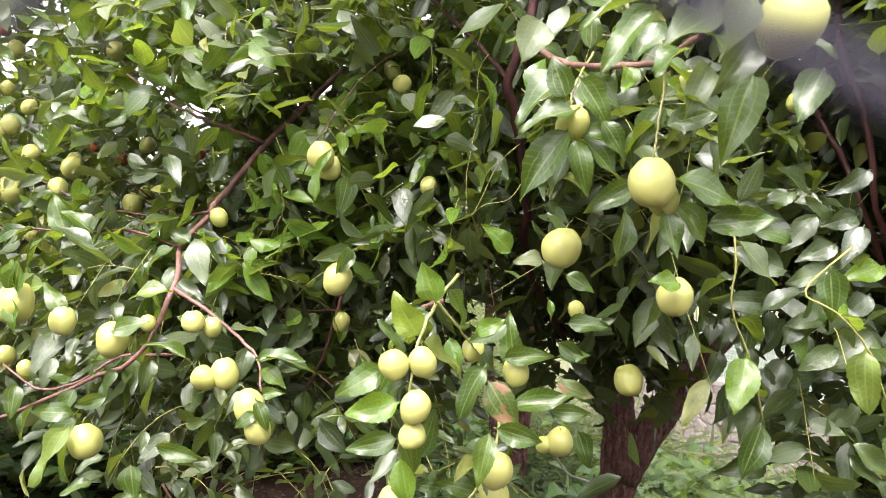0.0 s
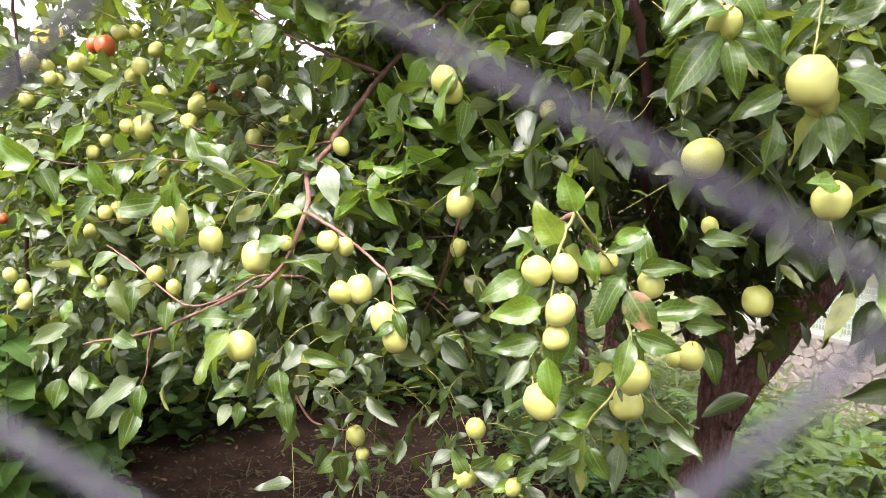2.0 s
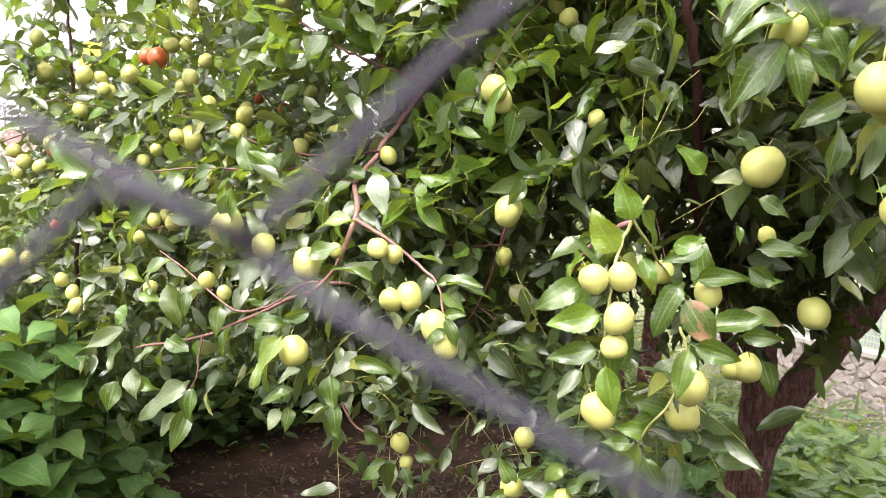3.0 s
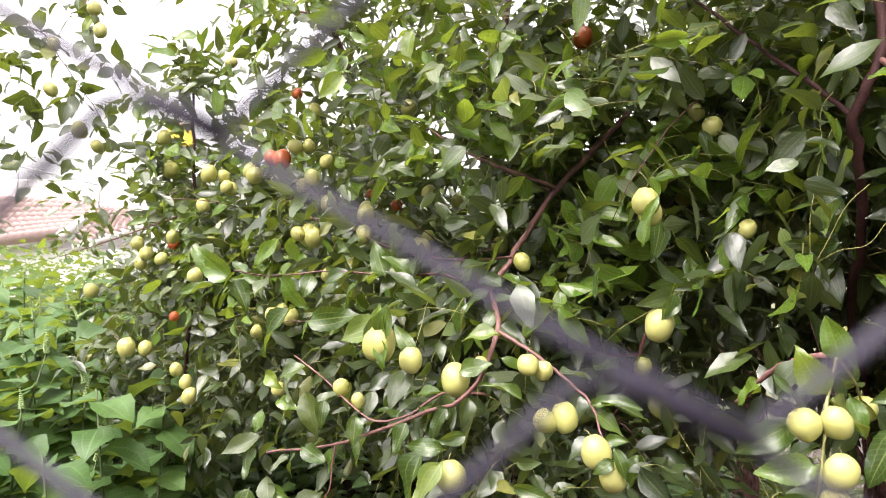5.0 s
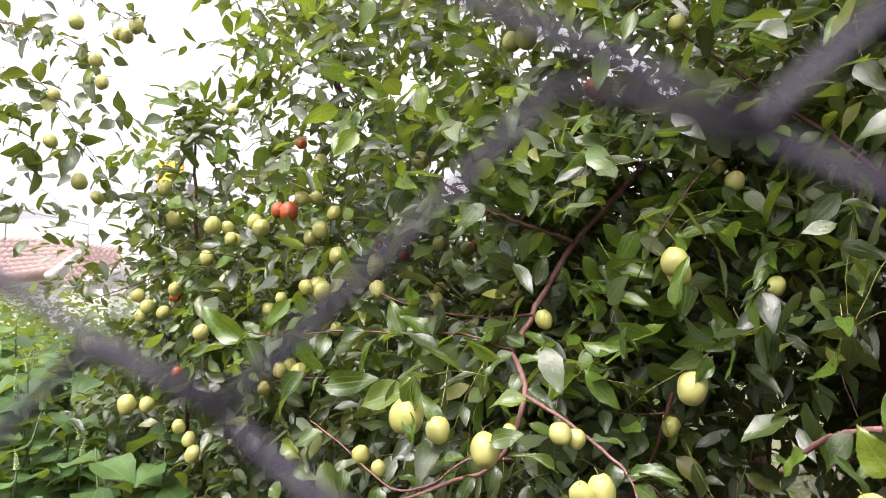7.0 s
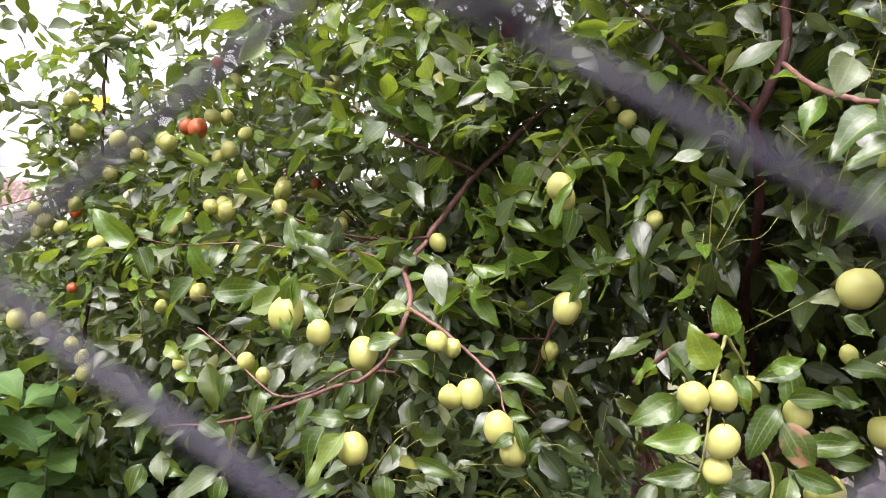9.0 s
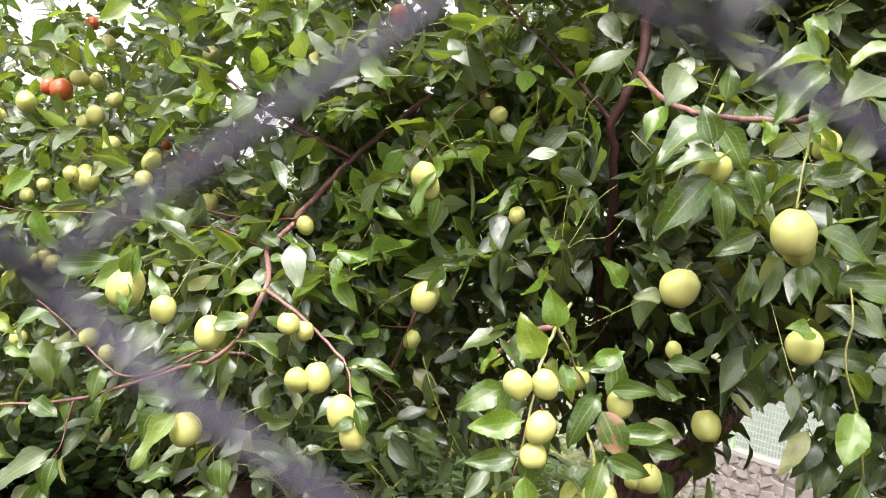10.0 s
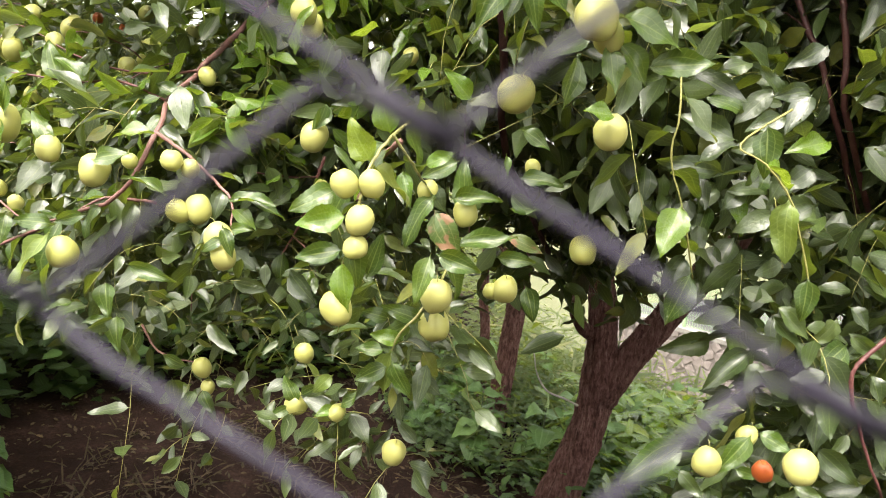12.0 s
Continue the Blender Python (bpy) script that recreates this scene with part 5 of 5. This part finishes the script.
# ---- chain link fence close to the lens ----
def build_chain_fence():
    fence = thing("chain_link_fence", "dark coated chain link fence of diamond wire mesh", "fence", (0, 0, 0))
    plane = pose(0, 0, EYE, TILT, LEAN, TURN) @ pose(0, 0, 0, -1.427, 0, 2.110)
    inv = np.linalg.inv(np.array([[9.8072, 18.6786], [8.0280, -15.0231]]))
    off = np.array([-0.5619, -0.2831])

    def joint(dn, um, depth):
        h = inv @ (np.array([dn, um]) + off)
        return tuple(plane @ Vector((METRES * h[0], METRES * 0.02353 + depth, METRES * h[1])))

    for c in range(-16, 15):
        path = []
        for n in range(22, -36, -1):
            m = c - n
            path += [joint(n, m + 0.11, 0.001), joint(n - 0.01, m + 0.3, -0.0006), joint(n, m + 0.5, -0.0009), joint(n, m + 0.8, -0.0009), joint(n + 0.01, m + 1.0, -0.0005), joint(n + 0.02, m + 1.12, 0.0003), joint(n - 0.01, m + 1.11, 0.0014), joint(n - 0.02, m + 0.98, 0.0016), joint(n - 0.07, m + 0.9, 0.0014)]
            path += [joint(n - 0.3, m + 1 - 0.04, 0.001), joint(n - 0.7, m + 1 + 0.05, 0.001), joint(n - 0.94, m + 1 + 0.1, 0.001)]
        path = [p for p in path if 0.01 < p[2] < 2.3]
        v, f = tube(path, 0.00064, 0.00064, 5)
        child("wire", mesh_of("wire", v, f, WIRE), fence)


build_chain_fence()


# ---- second tree ----
other = thing("jujube_tree", "smaller jujube tree with slanting brown trunk among weeds", "tree", (0.40, 3.6, -0.1))
saved, BASE = BASE, np.array([0.40, 3.6, -0.1])
big_wood("trunk", [(0.37, 3.6, -0.2), (0.387, 3.6, -0.006), (0.408, 3.6, 0.226), (0.424, 3.6, 0.485), (0.441, 3.6, 0.741), (0.424, 3.5, 1.061), (0.38, 3.4, 1.5)], [0.07, 0.064, 0.058, 0.054, 0.052, 0.048, 0.04], 5, other)
big_wood("limb", [(0.43, 3.6, 0.9), (0.3, 3.75, 1.1), (0.2, 3.9, 1.5)], [0.04, 0.035, 0.02], 6, other)
BASE = np.array([0.29, 3.95, -0.2])
third = thing("jujube_tree", "thin young jujube trunk behind weeds", "tree", tuple(BASE))
big_wood("trunk", [(0.33, 3.95, -0.25), (0.31, 3.92, 0.428), (0.273, 3.9, 0.698), (0.25, 3.85, 1.3)], [0.036, 0.03, 0.027, 0.022], 7, third)
BASE = saved

# ---- tall broad-leaved weeds at the side of the tree ----
BROAD_SET = leaf_variants(NETTLE, 0.43)


def spike_mesh():
    """A drooping flower spike of small knobs."""
    v, f = [], []
    for i in range(11):
        z = i * 0.006
        r = 0.0088 * (1 - i / 13)
        for k in range(5):
            a = k * 1.257 + i * 0.6
            c = np.array([math.cos(a) * r * 0.6 + 0.0008 * i * i * 0.3, math.sin(a) * r * 0.6, z])
            o = len(v)
            q = r * 0.55
            v += [c + np.array(e) * q for e in ((1, 0, 0), (-1, 0, 0), (0, 1, 0), (0, -1, 0), (0, 0, 1), (0, 0, -1))]
            f += [tuple(o + e for e in t) for t in ((0, 2, 4), (2, 1, 4), (1, 3, 4), (3, 0, 4), (2, 0, 5), (1, 2, 5), (3, 1, 5), (0, 3, 5))]
    return mesh_of("flower_spike", v, f, SPIKE)


SPIKE_ME = spike_mesh()


def tall_weed(x, y, height, flowering):
    z0 = float(ground_height(np.array(x), np.array(y)))
    at = (x, y, z0 - 0.02)
    ob = thing("tall_weed", "leafy upright weed with broad pointed green leaves", "weed", at, "tall weeds beside the tree")
    lean = rng.normal(0, 0.06, 2)
    path = [(lean[0] * height * t * t, lean[1] * height * t * t, height * t) for t in np.linspace(0, 1, 6)]
    v, f = tube(path, 0.006, 0.0025, 6)
    child("stem", mesh_of("stem", v, f, WEED_STEM), ob)
    levels = max(5, int(height * 13))
    for i in range(levels):
        t = 0.18 + 0.82 * (i + 0.5) / levels
        p = (lean[0] * height * t * t, lean[1] * height * t * t, height * t)
        for k in range(2):
            a = i * 1.57 + k * math.pi + rng.normal(0, 0.3)
            d = (math.cos(a), math.sin(a), rng.uniform(-0.35, 0.25))
            place_leaf(BROAD_SET, p, d, (rng.normal() * 0.15, -0.1, 1), rng.uniform(0.12, 0.175) * (1.1 - 0.3 * t), 1.0, ob, (0, 0, 0))
    if flowering:
        for k in range(rng.integers(1, 3)):
            child("flower_spike", SPIKE_ME, ob, "pale green flower spike", Matrix.LocRotScale(Vector(path[-1]), Euler((rng.normal(0, 0.3), rng.normal(0, 0.3), rng.uniform(0, 6))), Vector((1, 1, rng.uniform(0.8, 1.3)))))


for i in range(80):
    y = 1.25 + 1.5 * rng.random() ** 1.4
    x = -0.72 - 0.42 * y - 1.3 * rng.random() ** 0.8
    tall_weed(x, y, 1.02 + 0.2 * (y - 1.3) + rng.uniform(-0.12, 0.16), rng.random() < 0.5)

for i in range(26):
    # lower ones at the edge of the bare soil
    y = rng.uniform(1.4, 1.95)
    x = -0.5 - 0.42 * y - 0.34 * rng.random()
    tall_weed(x, y, rng.uniform(0.3, 0.46) + 0.7 * (-0.5 - 0.42 * y - x) + 0.08 * (y - 1.6), rng.random() < 0.3)

for i in range(26):
    # clumps by the trunks
    y = rng.uniform(2.85, 4.6)
    x = rng.uniform(-0.1, 0.75) * (y - 2.0) + 0.1
    tall_weed(x, y, rng.uniform(0.2, 0.42), rng.random() < 0.3)

# ---- low weeds, far scrub and litter ----
def weed_bed(name, xs, ys, per, height, leaf_len, mat, label, broad=0.2, spread=0.09, rows=5, cols=3):
    B, D, N, L = [], [], [], []
    zs = ground_height(xs, ys)
    for x, y, z in zip(xs, ys, zs):
        h = height * rng.uniform(0.4, 1.2)
        k = per
        t = rng.random(k)
        a = rng.uniform(0, 6.28, k)
        off = rng.normal(0, spread, (k, 2)) * (0.4 + t[:, None])
        B.append(np.c_[x + off[:, 0], y + off[:, 1], z + h * t])
        D.append(np.c_[np.cos(a), np.sin(a), rng.uniform(-0.2, 0.9, k)])
        N.append(np.c_[rng.normal(0, 0.3, k), rng.normal(-0.2, 0.3, k), np.ones(k)])
        L.append(leaf_len * rng.uniform(0.6, 1.3, k))
    B, D, N, L = map(np.concatenate, (B, D, N, L))
    tm = leaf_template(rows, cols, 0, broad, 0.05)
    pts = leaf_points(tm, B, D, N, L, 1.0, 0.25, rng.uniform(0, 0.8, len(B)), 0.03, rng.uniform(0, 6, len(B)))
    tagged(new(name, leaf_mesh(name, tm, pts, mat)), label, "weeds", kind="stuff")


def scatter(count, x0, x1, y0, y1, keep):
    x, y = rng.uniform(x0, x1, count), rng.uniform(y0, y1, count)
    k = keep(x, y)
    return x[k], y[k]


# thicket under the trees; its dark leaf colour holds part of their shade
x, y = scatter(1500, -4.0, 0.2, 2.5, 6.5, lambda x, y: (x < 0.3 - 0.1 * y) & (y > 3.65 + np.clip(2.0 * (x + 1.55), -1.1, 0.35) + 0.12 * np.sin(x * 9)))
weed_bed("dark_thicket", x, y, 15, 1.1, 0.11, BROAD, "dense thicket under the trees, their shade put into its dark leaves", 0.3, 0.14, 4)


def patchy(x, y):
    return np.sin(x * 7.3 + 1.1 * np.sin(y * 4.1)) * np.sin(y * 6.1 + 1.7 * np.sin(x * 3.3)) > -0.25


# undergrowth by the trunks, with the same shade in its leaf colour
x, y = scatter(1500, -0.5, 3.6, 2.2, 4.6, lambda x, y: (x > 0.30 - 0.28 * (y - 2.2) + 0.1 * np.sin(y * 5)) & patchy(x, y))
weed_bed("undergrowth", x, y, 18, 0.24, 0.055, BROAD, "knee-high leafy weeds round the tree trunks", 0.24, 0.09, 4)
x, y = scatter(700, 0.0, 3.6, 2.6, 6.0, lambda x, y: (x > 0.35 - 0.28 * (y - 2.2)) & ~patchy(x + 0.3, y))
weed_bed("low_weeds", x, y, 16, 0.22, 0.045, WEED, "small pale green weeds between the taller ones", 0.2, 0.07)
x, y = scatter(240, 0.2, 3.4, 2.9, 6.5, lambda x, y: patchy(x * 0.6 + 1, y * 0.7))
weed_bed("grass_tuft", x, y, 18, 0.3, 0.2, GRASS, "tufts of long narrow grass", 0.022, 0.05)
x, y = scatter(60, 0.85, 1.7, 2.7, 3.8, lambda x, y: y > 0)
weed_bed("bright_weeds", x, y, 22, 0.34, 0.13, YOUNG, "large bright green weed leaves beside the trunk", 0.16, 0.1)
x, y = scatter(2200, -4.0, 9.0, 4.2, 15.0, lambda x, y: x > -3.5)
weed_bed("grass_slope", x, y, 15, 0.45, 0.22, GRASS, "pale green tall grass and weeds on the slope", 0.06, 0.22, 4, 2)
x, y = scatter(900, -13.0, -1.2, 3.0, 11.4, lambda x, y: x < -0.6 - 0.55 * y)
weed_bed("scrub", x, y, 24, 1.3, 0.14, SCRUB, "bright green scrub beyond the weeds", 0.3, 0.25, 4)
x, y = scatter(2400, -3.2, 0.9, 1.0, 4.6, lambda x, y: y > 0)
weed_bed("leaf_litter", x, y, 2, 0.015, 0.032, LITTER, "dry brown leaves on the soil", 0.22, 0.05, 4)
x, y = scatter(70, -1.4, 0.3, 1.6, 3.2, lambda x, y: y > 0)
weed_bed("dry_grass", x, y, 14, 0.07, 0.11, LITTER, "wisps of dry grass on the soil", 0.03, 0.05)


# ---- retaining wall with mesh fence on the far side ----
W0, W1 = np.array([3.6, 23.5]), np.array([12.6, 11.8])
WDIR = (W1 - W0) / np.linalg.norm(W1 - W0)
WLEN = float(np.linalg.norm(W1 - W0))
WOUT = np.array([-WDIR[1], WDIR[0]]) * -1
WTOP, WFOOT = -2.54, -5.6


def wall_point(s, z, out=0.0):
    q = W0 + WDIR * s + WOUT * out
    return (q[0], q[1], z)


def prism(a, b, z0, z1, out0, out1):
    c = [wall_point(s, z, o) for z in (z0, z1) for s, o in ((a, out0), (b, out0), (b, out1), (a, out1))]
    return c, [(0, 1, 2, 3)[::-1], (4, 5, 6, 7), (0, 1, 5, 4), (1, 2, 6, 5), (2, 3, 7, 6), (3, 0, 4, 7)]


wall = tagged(new("wall_retaining", mesh_of("wall_retaining", *prism(2.0, WLEN, WFOOT, WTOP - 0.02, -0.5, 0.0), MORTAR, None, False)), "retaining wall of pinkish grey rubble stones", "wall", kind="structure")
tagged(new("road", mesh_of("road", *prism(2.0, WLEN + 6, WTOP - 0.6, WTOP - 0.03, -30.0, -0.52), ASPHALT, None, False)), "grey asphalt road above the retaining wall", "road", kind="structure")
coping = tagged(new("trim", mesh_of("trim", *prism(2.0, WLEN, WTOP - 0.02, WTOP + 0.1, -0.5, 0.05), CONCRETE, None, False)), "concrete coping on the stone wall", "coping", kind="structure")


def build_mesh_fence():
    fence = thing("mesh_fence", "light green welded mesh fence on the stone wall", "fence", wall_point(5, WTOP + 0.1, -0.2))
    o = np.array(wall_point(5, WTOP + 0.1, -0.2))
    z = WTOP + 0.1
    step = 1.67
    start = (7.83 - W0[0]) / WDIR[0] % step + step
    for i in range(int((WLEN - start) / step)):
        s = start + i * step
        v, f = prism(s - 0.035, s + 0.035, z, z + 1.42, -0.235, -0.165)
        child("post", mesh_of("post", np.array(v) - o, f, GREEN_PAINT, None, False), fence)
        v, f = [], []
        for h in np.linspace(0.08, 1.36, 9):
            a, b = prism(s + 0.04, s + step - 0.04, z + h, z + h + 0.012, -0.205, -0.193)
            f += [tuple(e + len(v) for e in q) for q in b]
            v += a
        for w in np.arange(s + 0.09, s + step - 0.05, 0.085):
            a, b = prism(w, w + 0.009, z + 0.04, z + 1.4, -0.192, -0.184)
            f += [tuple(e + len(v) for e in q) for q in b]
            v += a
        child("mesh_panel", mesh_of("mesh_panel", np.array(v) - o, f, GREEN_PAINT, None, False), fence)


build_mesh_fence()


# unseen wall, added only to keep low sky light off the leaves
tagged(new("wall_sky_block", mesh_of("wall_sky_block", [(x, y, z) for z in (-0.3, 2.4) for x, y in ((-30, -4.4), (30, -4.4), (30, -4.0), (-30, -4.0))], [(3, 2, 1, 0), (4, 5, 6, 7), (0, 1, 5, 4), (1, 2, 6, 5), (2, 3, 7, 6), (3, 0, 4, 7)], MORTAR, None, False)), "unseen plain grey wall across the path, added to block low sky light", "wall", kind="structure")

# ---- house and sign seen past the crown ----
def box_part(name, x0, x1, y0, y1, z0, z1, mat, parent, label=""):
    bm = bmesh.new()
    bmesh.ops.create_cube(bm, size=1)
    for v in bm.verts:
        v.co = Vector(((x0 + x1) / 2 + v.co.x * (x1 - x0), (y0 + y1) / 2 + v.co.y * (y1 - y0), (z0 + z1) / 2 + v.co.z * (z1 - z0)))
    bmesh.ops.bevel(bm, geom=bm.edges[:], offset=min(0.02, (z1 - z0) * 0.2), segments=1, affect="EDGES")
    return part(name, bm, mat, parent, label)


def build_house():
    at = Vector((-14.0, 13.5, 0.0))
    h = thing("house", "white house with hipped red-brown tile roofs", "house", tuple(at))
    box_part("wall", -4.5, 2.6, -0.5, 4.0, -0.5, 1.45, PLASTER, h, "white plaster wall")
    box_part("parapet", -4.5, 2.9, 1.35, 4.2, 1.45, 3.3, PLASTER, h, "white flat-roofed upper storey")
    tile = mesh_of("tile", [(0.04, -0.06, 0.055), (0.96, -0.06, 0.055), (0.96, 1, 0.02), (0.04, 1, 0.02), (0.5, -0.06, 0.1), (0.5, 1, 0.06), (0.04, -0.06, 0.0), (0.96, -0.06, 0.0), (0.5, -0.06, 0.0)], [(0, 4, 5, 3), (4, 1, 2, 5), (0, 6, 8, 4), (4, 8, 7, 1)], ROOF, None, True)

    def tiled_roof(low_a, low_b, top_b, top_a, rows, cols, label):
        """A sloping face between four corners, with its rows of tiles."""
        q = [Vector(p) - at for p in (low_a, low_b, top_b, top_a)]
        n = (q[1] - q[0]).cross(q[3] - q[0]).normalized()
        roof = child("roof", mesh_of("roof", q + [p - n * 0.1 for p in q], [(0, 1, 2, 3), (7, 6, 5, 4), (0, 4, 5, 1), (1, 5, 6, 2), (2, 6, 7, 3), (3, 7, 4, 0)], ROOF, None, False), h, label)
        for r in range(rows):
            a, b = q[0].lerp(q[3], r / rows), q[1].lerp(q[2], r / rows)
            up = (q[3] - q[0]) / rows
            for c in range(cols):
                m = Matrix(((b - a) / cols, up, n)).transposed().to_4x4()
                m.translation = a.lerp(b, c / cols)
                child("tile", tile, roof, "", m)
        return q

    a = tiled_roof((-16.6, 12.5, 1.25), (-12.53, 12.5, 1.75), (-13.33, 14.5, 2.53), (-17.6, 14.5, 2.8), 8, 17, "tiled roof face turned to the scrub")
    b = tiled_roof((-12.05, 12.4, 1.48), (-11.4, 13.4, 1.93), (-12.33, 14.5, 2.37), (-13.3, 14.5, 2.53), 8, 7, "tiled roof face past the hip")
    for name, p, e, r, label in (("hip_cap", a[1], a[2], 0.085, "white mortar cap along the hip"), ("eave_board", b[0], b[1], 0.075, "white eave board")):
        v, f = tube([p, p.lerp(e, 0.5), e], r, r, 8)
        child(name, mesh_of(name, v, f, PLASTER), h, label)
    rail = [Vector((x, 14.4, z)) - at for x, z in ((-18.5, 4.25), (-15.8, 3.6), (-13.2, 3.08), (-13.2, 2.5))]
    v, f = tube([rail[0], rail[1], rail[2]], 0.022, 0.022, 6)
    bar = child("railing", mesh_of("railing", v, f, STEEL), h, "thin dark sloping metal rail")
    for p, e in ((rail[2], rail[3]), (rail[1], rail[1] + Vector((0, 0, -0.9))), (rail[2] + Vector((0, 0, -0.25)), rail[2] + Vector((0.22, 0, -0.27)))):
        v, f = tube([p, p.lerp(e, 0.5), e], 0.02, 0.02, 6)
        child("post", mesh_of("post", v, f, STEEL), bar)


build_house()


def build_far_sign():
    s = thing("rooftop_sign", "yellow and dark rooftop sign on a far grey building", "sign", (-16.5, 22.0, 0.0))
    box_part("building", -3.5, 1.6, -1.0, 3.0, -1.0, 4.7, PLASTER, s, "pale far building")
    box_part("roof_cap", 0.05, 1.6, -1.1, 0.5, 4.7, 5.2, STEEL, s, "dark grey roof edge")
    box_part("sign_panel", 0.3, 1.35, -1.15, -1.0, 5.2, 6.0, YELLOW, s, "yellow panel")


build_far_sign()


def build_branch_litter():
    """A bleached dead twig against the trunk."""
    t = thing("dead_twig", "bleached bare dead twig leaning at the trunk", "twig", (0.45, 2.45, 0.3))
    v, f = tube(smooth_path([(0.158, 0.050, 0.254), (0.101, 0.020, 0.285), (0.027, 0.010, 0.312), (-0.019, 0.010, 0.377), (-0.036, 0.030, 0.445), (-0.059, 0.050, 0.468)], 5), 0.0045, 0.0022, 6, 0.1)
    child("twig", mesh_of("twig", v, f, DEADWOOD), t)


build_branch_litter()

# ---- stones of the retaining wall ----
def stone_mesh(w, h, seed):
    """An irregular flat-faced stone with chipped edges."""
    r = np.random.default_rng(seed)
    k = 8
    a = np.arange(k) / k * 6.283 + r.uniform(-0.3, 0.3, k)
    q = r.uniform(0.9, 1.12, k)
    rim = np.c_[np.clip(np.cos(a) * 0.66 * q, -0.5, 0.5) * w, np.clip(np.sin(a) * 0.66 * q, -0.5, 0.5) * h]
    v = [(p[0], -0.02, p[1]) for p in rim] + [(p[0] * 0.9, 0.03 + 0.012 * r.normal(), p[1] * 0.88) for p in rim] + [(0.04 * r.normal(), 0.045, 0.03 * r.normal())]
    f = [(i, (i + 1) % k, k + (i + 1) % k, k + i) for i in range(k)] + [(k + i, k + (i + 1) % k, 2 * k) for i in range(k)]
    return mesh_of("stone", v, f, STONE, None, False)


STONES = [stone_mesh(0.41, 0.35, s) for s in range(10)]
count = 0
for row in range(9):
    s = 2.0 + 0.18 * (row % 2)
    while s < 12.5 and count < 300:
        z = WTOP - 0.18 - row * 0.28 + rng.normal(0, 0.045)
        m = Matrix.Translation(wall_point(s, z, 0.005)) @ Matrix(((WDIR[0], WOUT[0], 0, 0), (WDIR[1], WOUT[1], 0, 0), (0, 0, 1, 0), (0, 0, 0, 1))) @ Euler((0, rng.normal(0, 0.5), 0)).to_matrix().to_4x4() @ Matrix.Diagonal((rng.uniform(0.6, 1.05), rng.uniform(0.5, 1.4), rng.uniform(0.65, 1.0), 1))
        child("stone", STONES[rng.integers(10)], wall, "", m)
        s += rng.uniform(0.26, 0.4)
        count += 1

# ---- last leaves of the tree: the upper edge of the opening beside the trunk, and ones with sheen and light painted in on the upper boughs ----
leaf((0.305, 0.860, 1.441), (0.303, 0.840, 1.390), 0.52, "L")
leaf((0.330, 0.860, 1.430), (0.328, 0.840, 1.384), 0.53, "D")
leaf((0.353, 0.860, 1.438), (0.351, 0.840, 1.385), 0.43, "D")
leaf((0.377, 0.860, 1.435), (0.383, 0.840, 1.391), 0.43, "D")
leaf((0.401, 0.860, 1.428), (0.375, 0.840, 1.387), 0.46, "D")
leaf((0.321, 0.860, 1.401), (0.301, 0.840, 1.350), 0.44, "L")
leaf((0.345, 0.860, 1.406), (0.335, 0.840, 1.366), 0.55, "D")
leaf((0.369, 0.860, 1.402), (0.350, 0.840, 1.362), 0.55, "D")
leaf((0.393, 0.860, 1.399), (0.377, 0.840, 1.346), 0.49, "L")
leaf((0.416, 0.860, 1.410), (0.412, 0.840, 1.371), 0.55, "D")
tuft = np.c_[rng.uniform(-0.48, 0.22, 110), rng.uniform(0.95, 1.2, 110), rng.uniform(0, 1, 110)]
tuft[:, 2] = 1.5 + tuft[:, 1] * (0.1 + 0.2 * tuft[:, 2])
foliage("silvery_foliage", tuft[:60], MID_LEAF, 0.054, "pale leaves with a painted silvery sheen on the upper boughs", PALE, span=(0.06, 0.12), spacing=0.03)
foliage("bright_foliage", tuft[60:], MID_LEAF, 0.052, "bright green leaves, light on the upper boughs put into their colour", YOUNG, span=(0.06, 0.12), spacing=0.03)
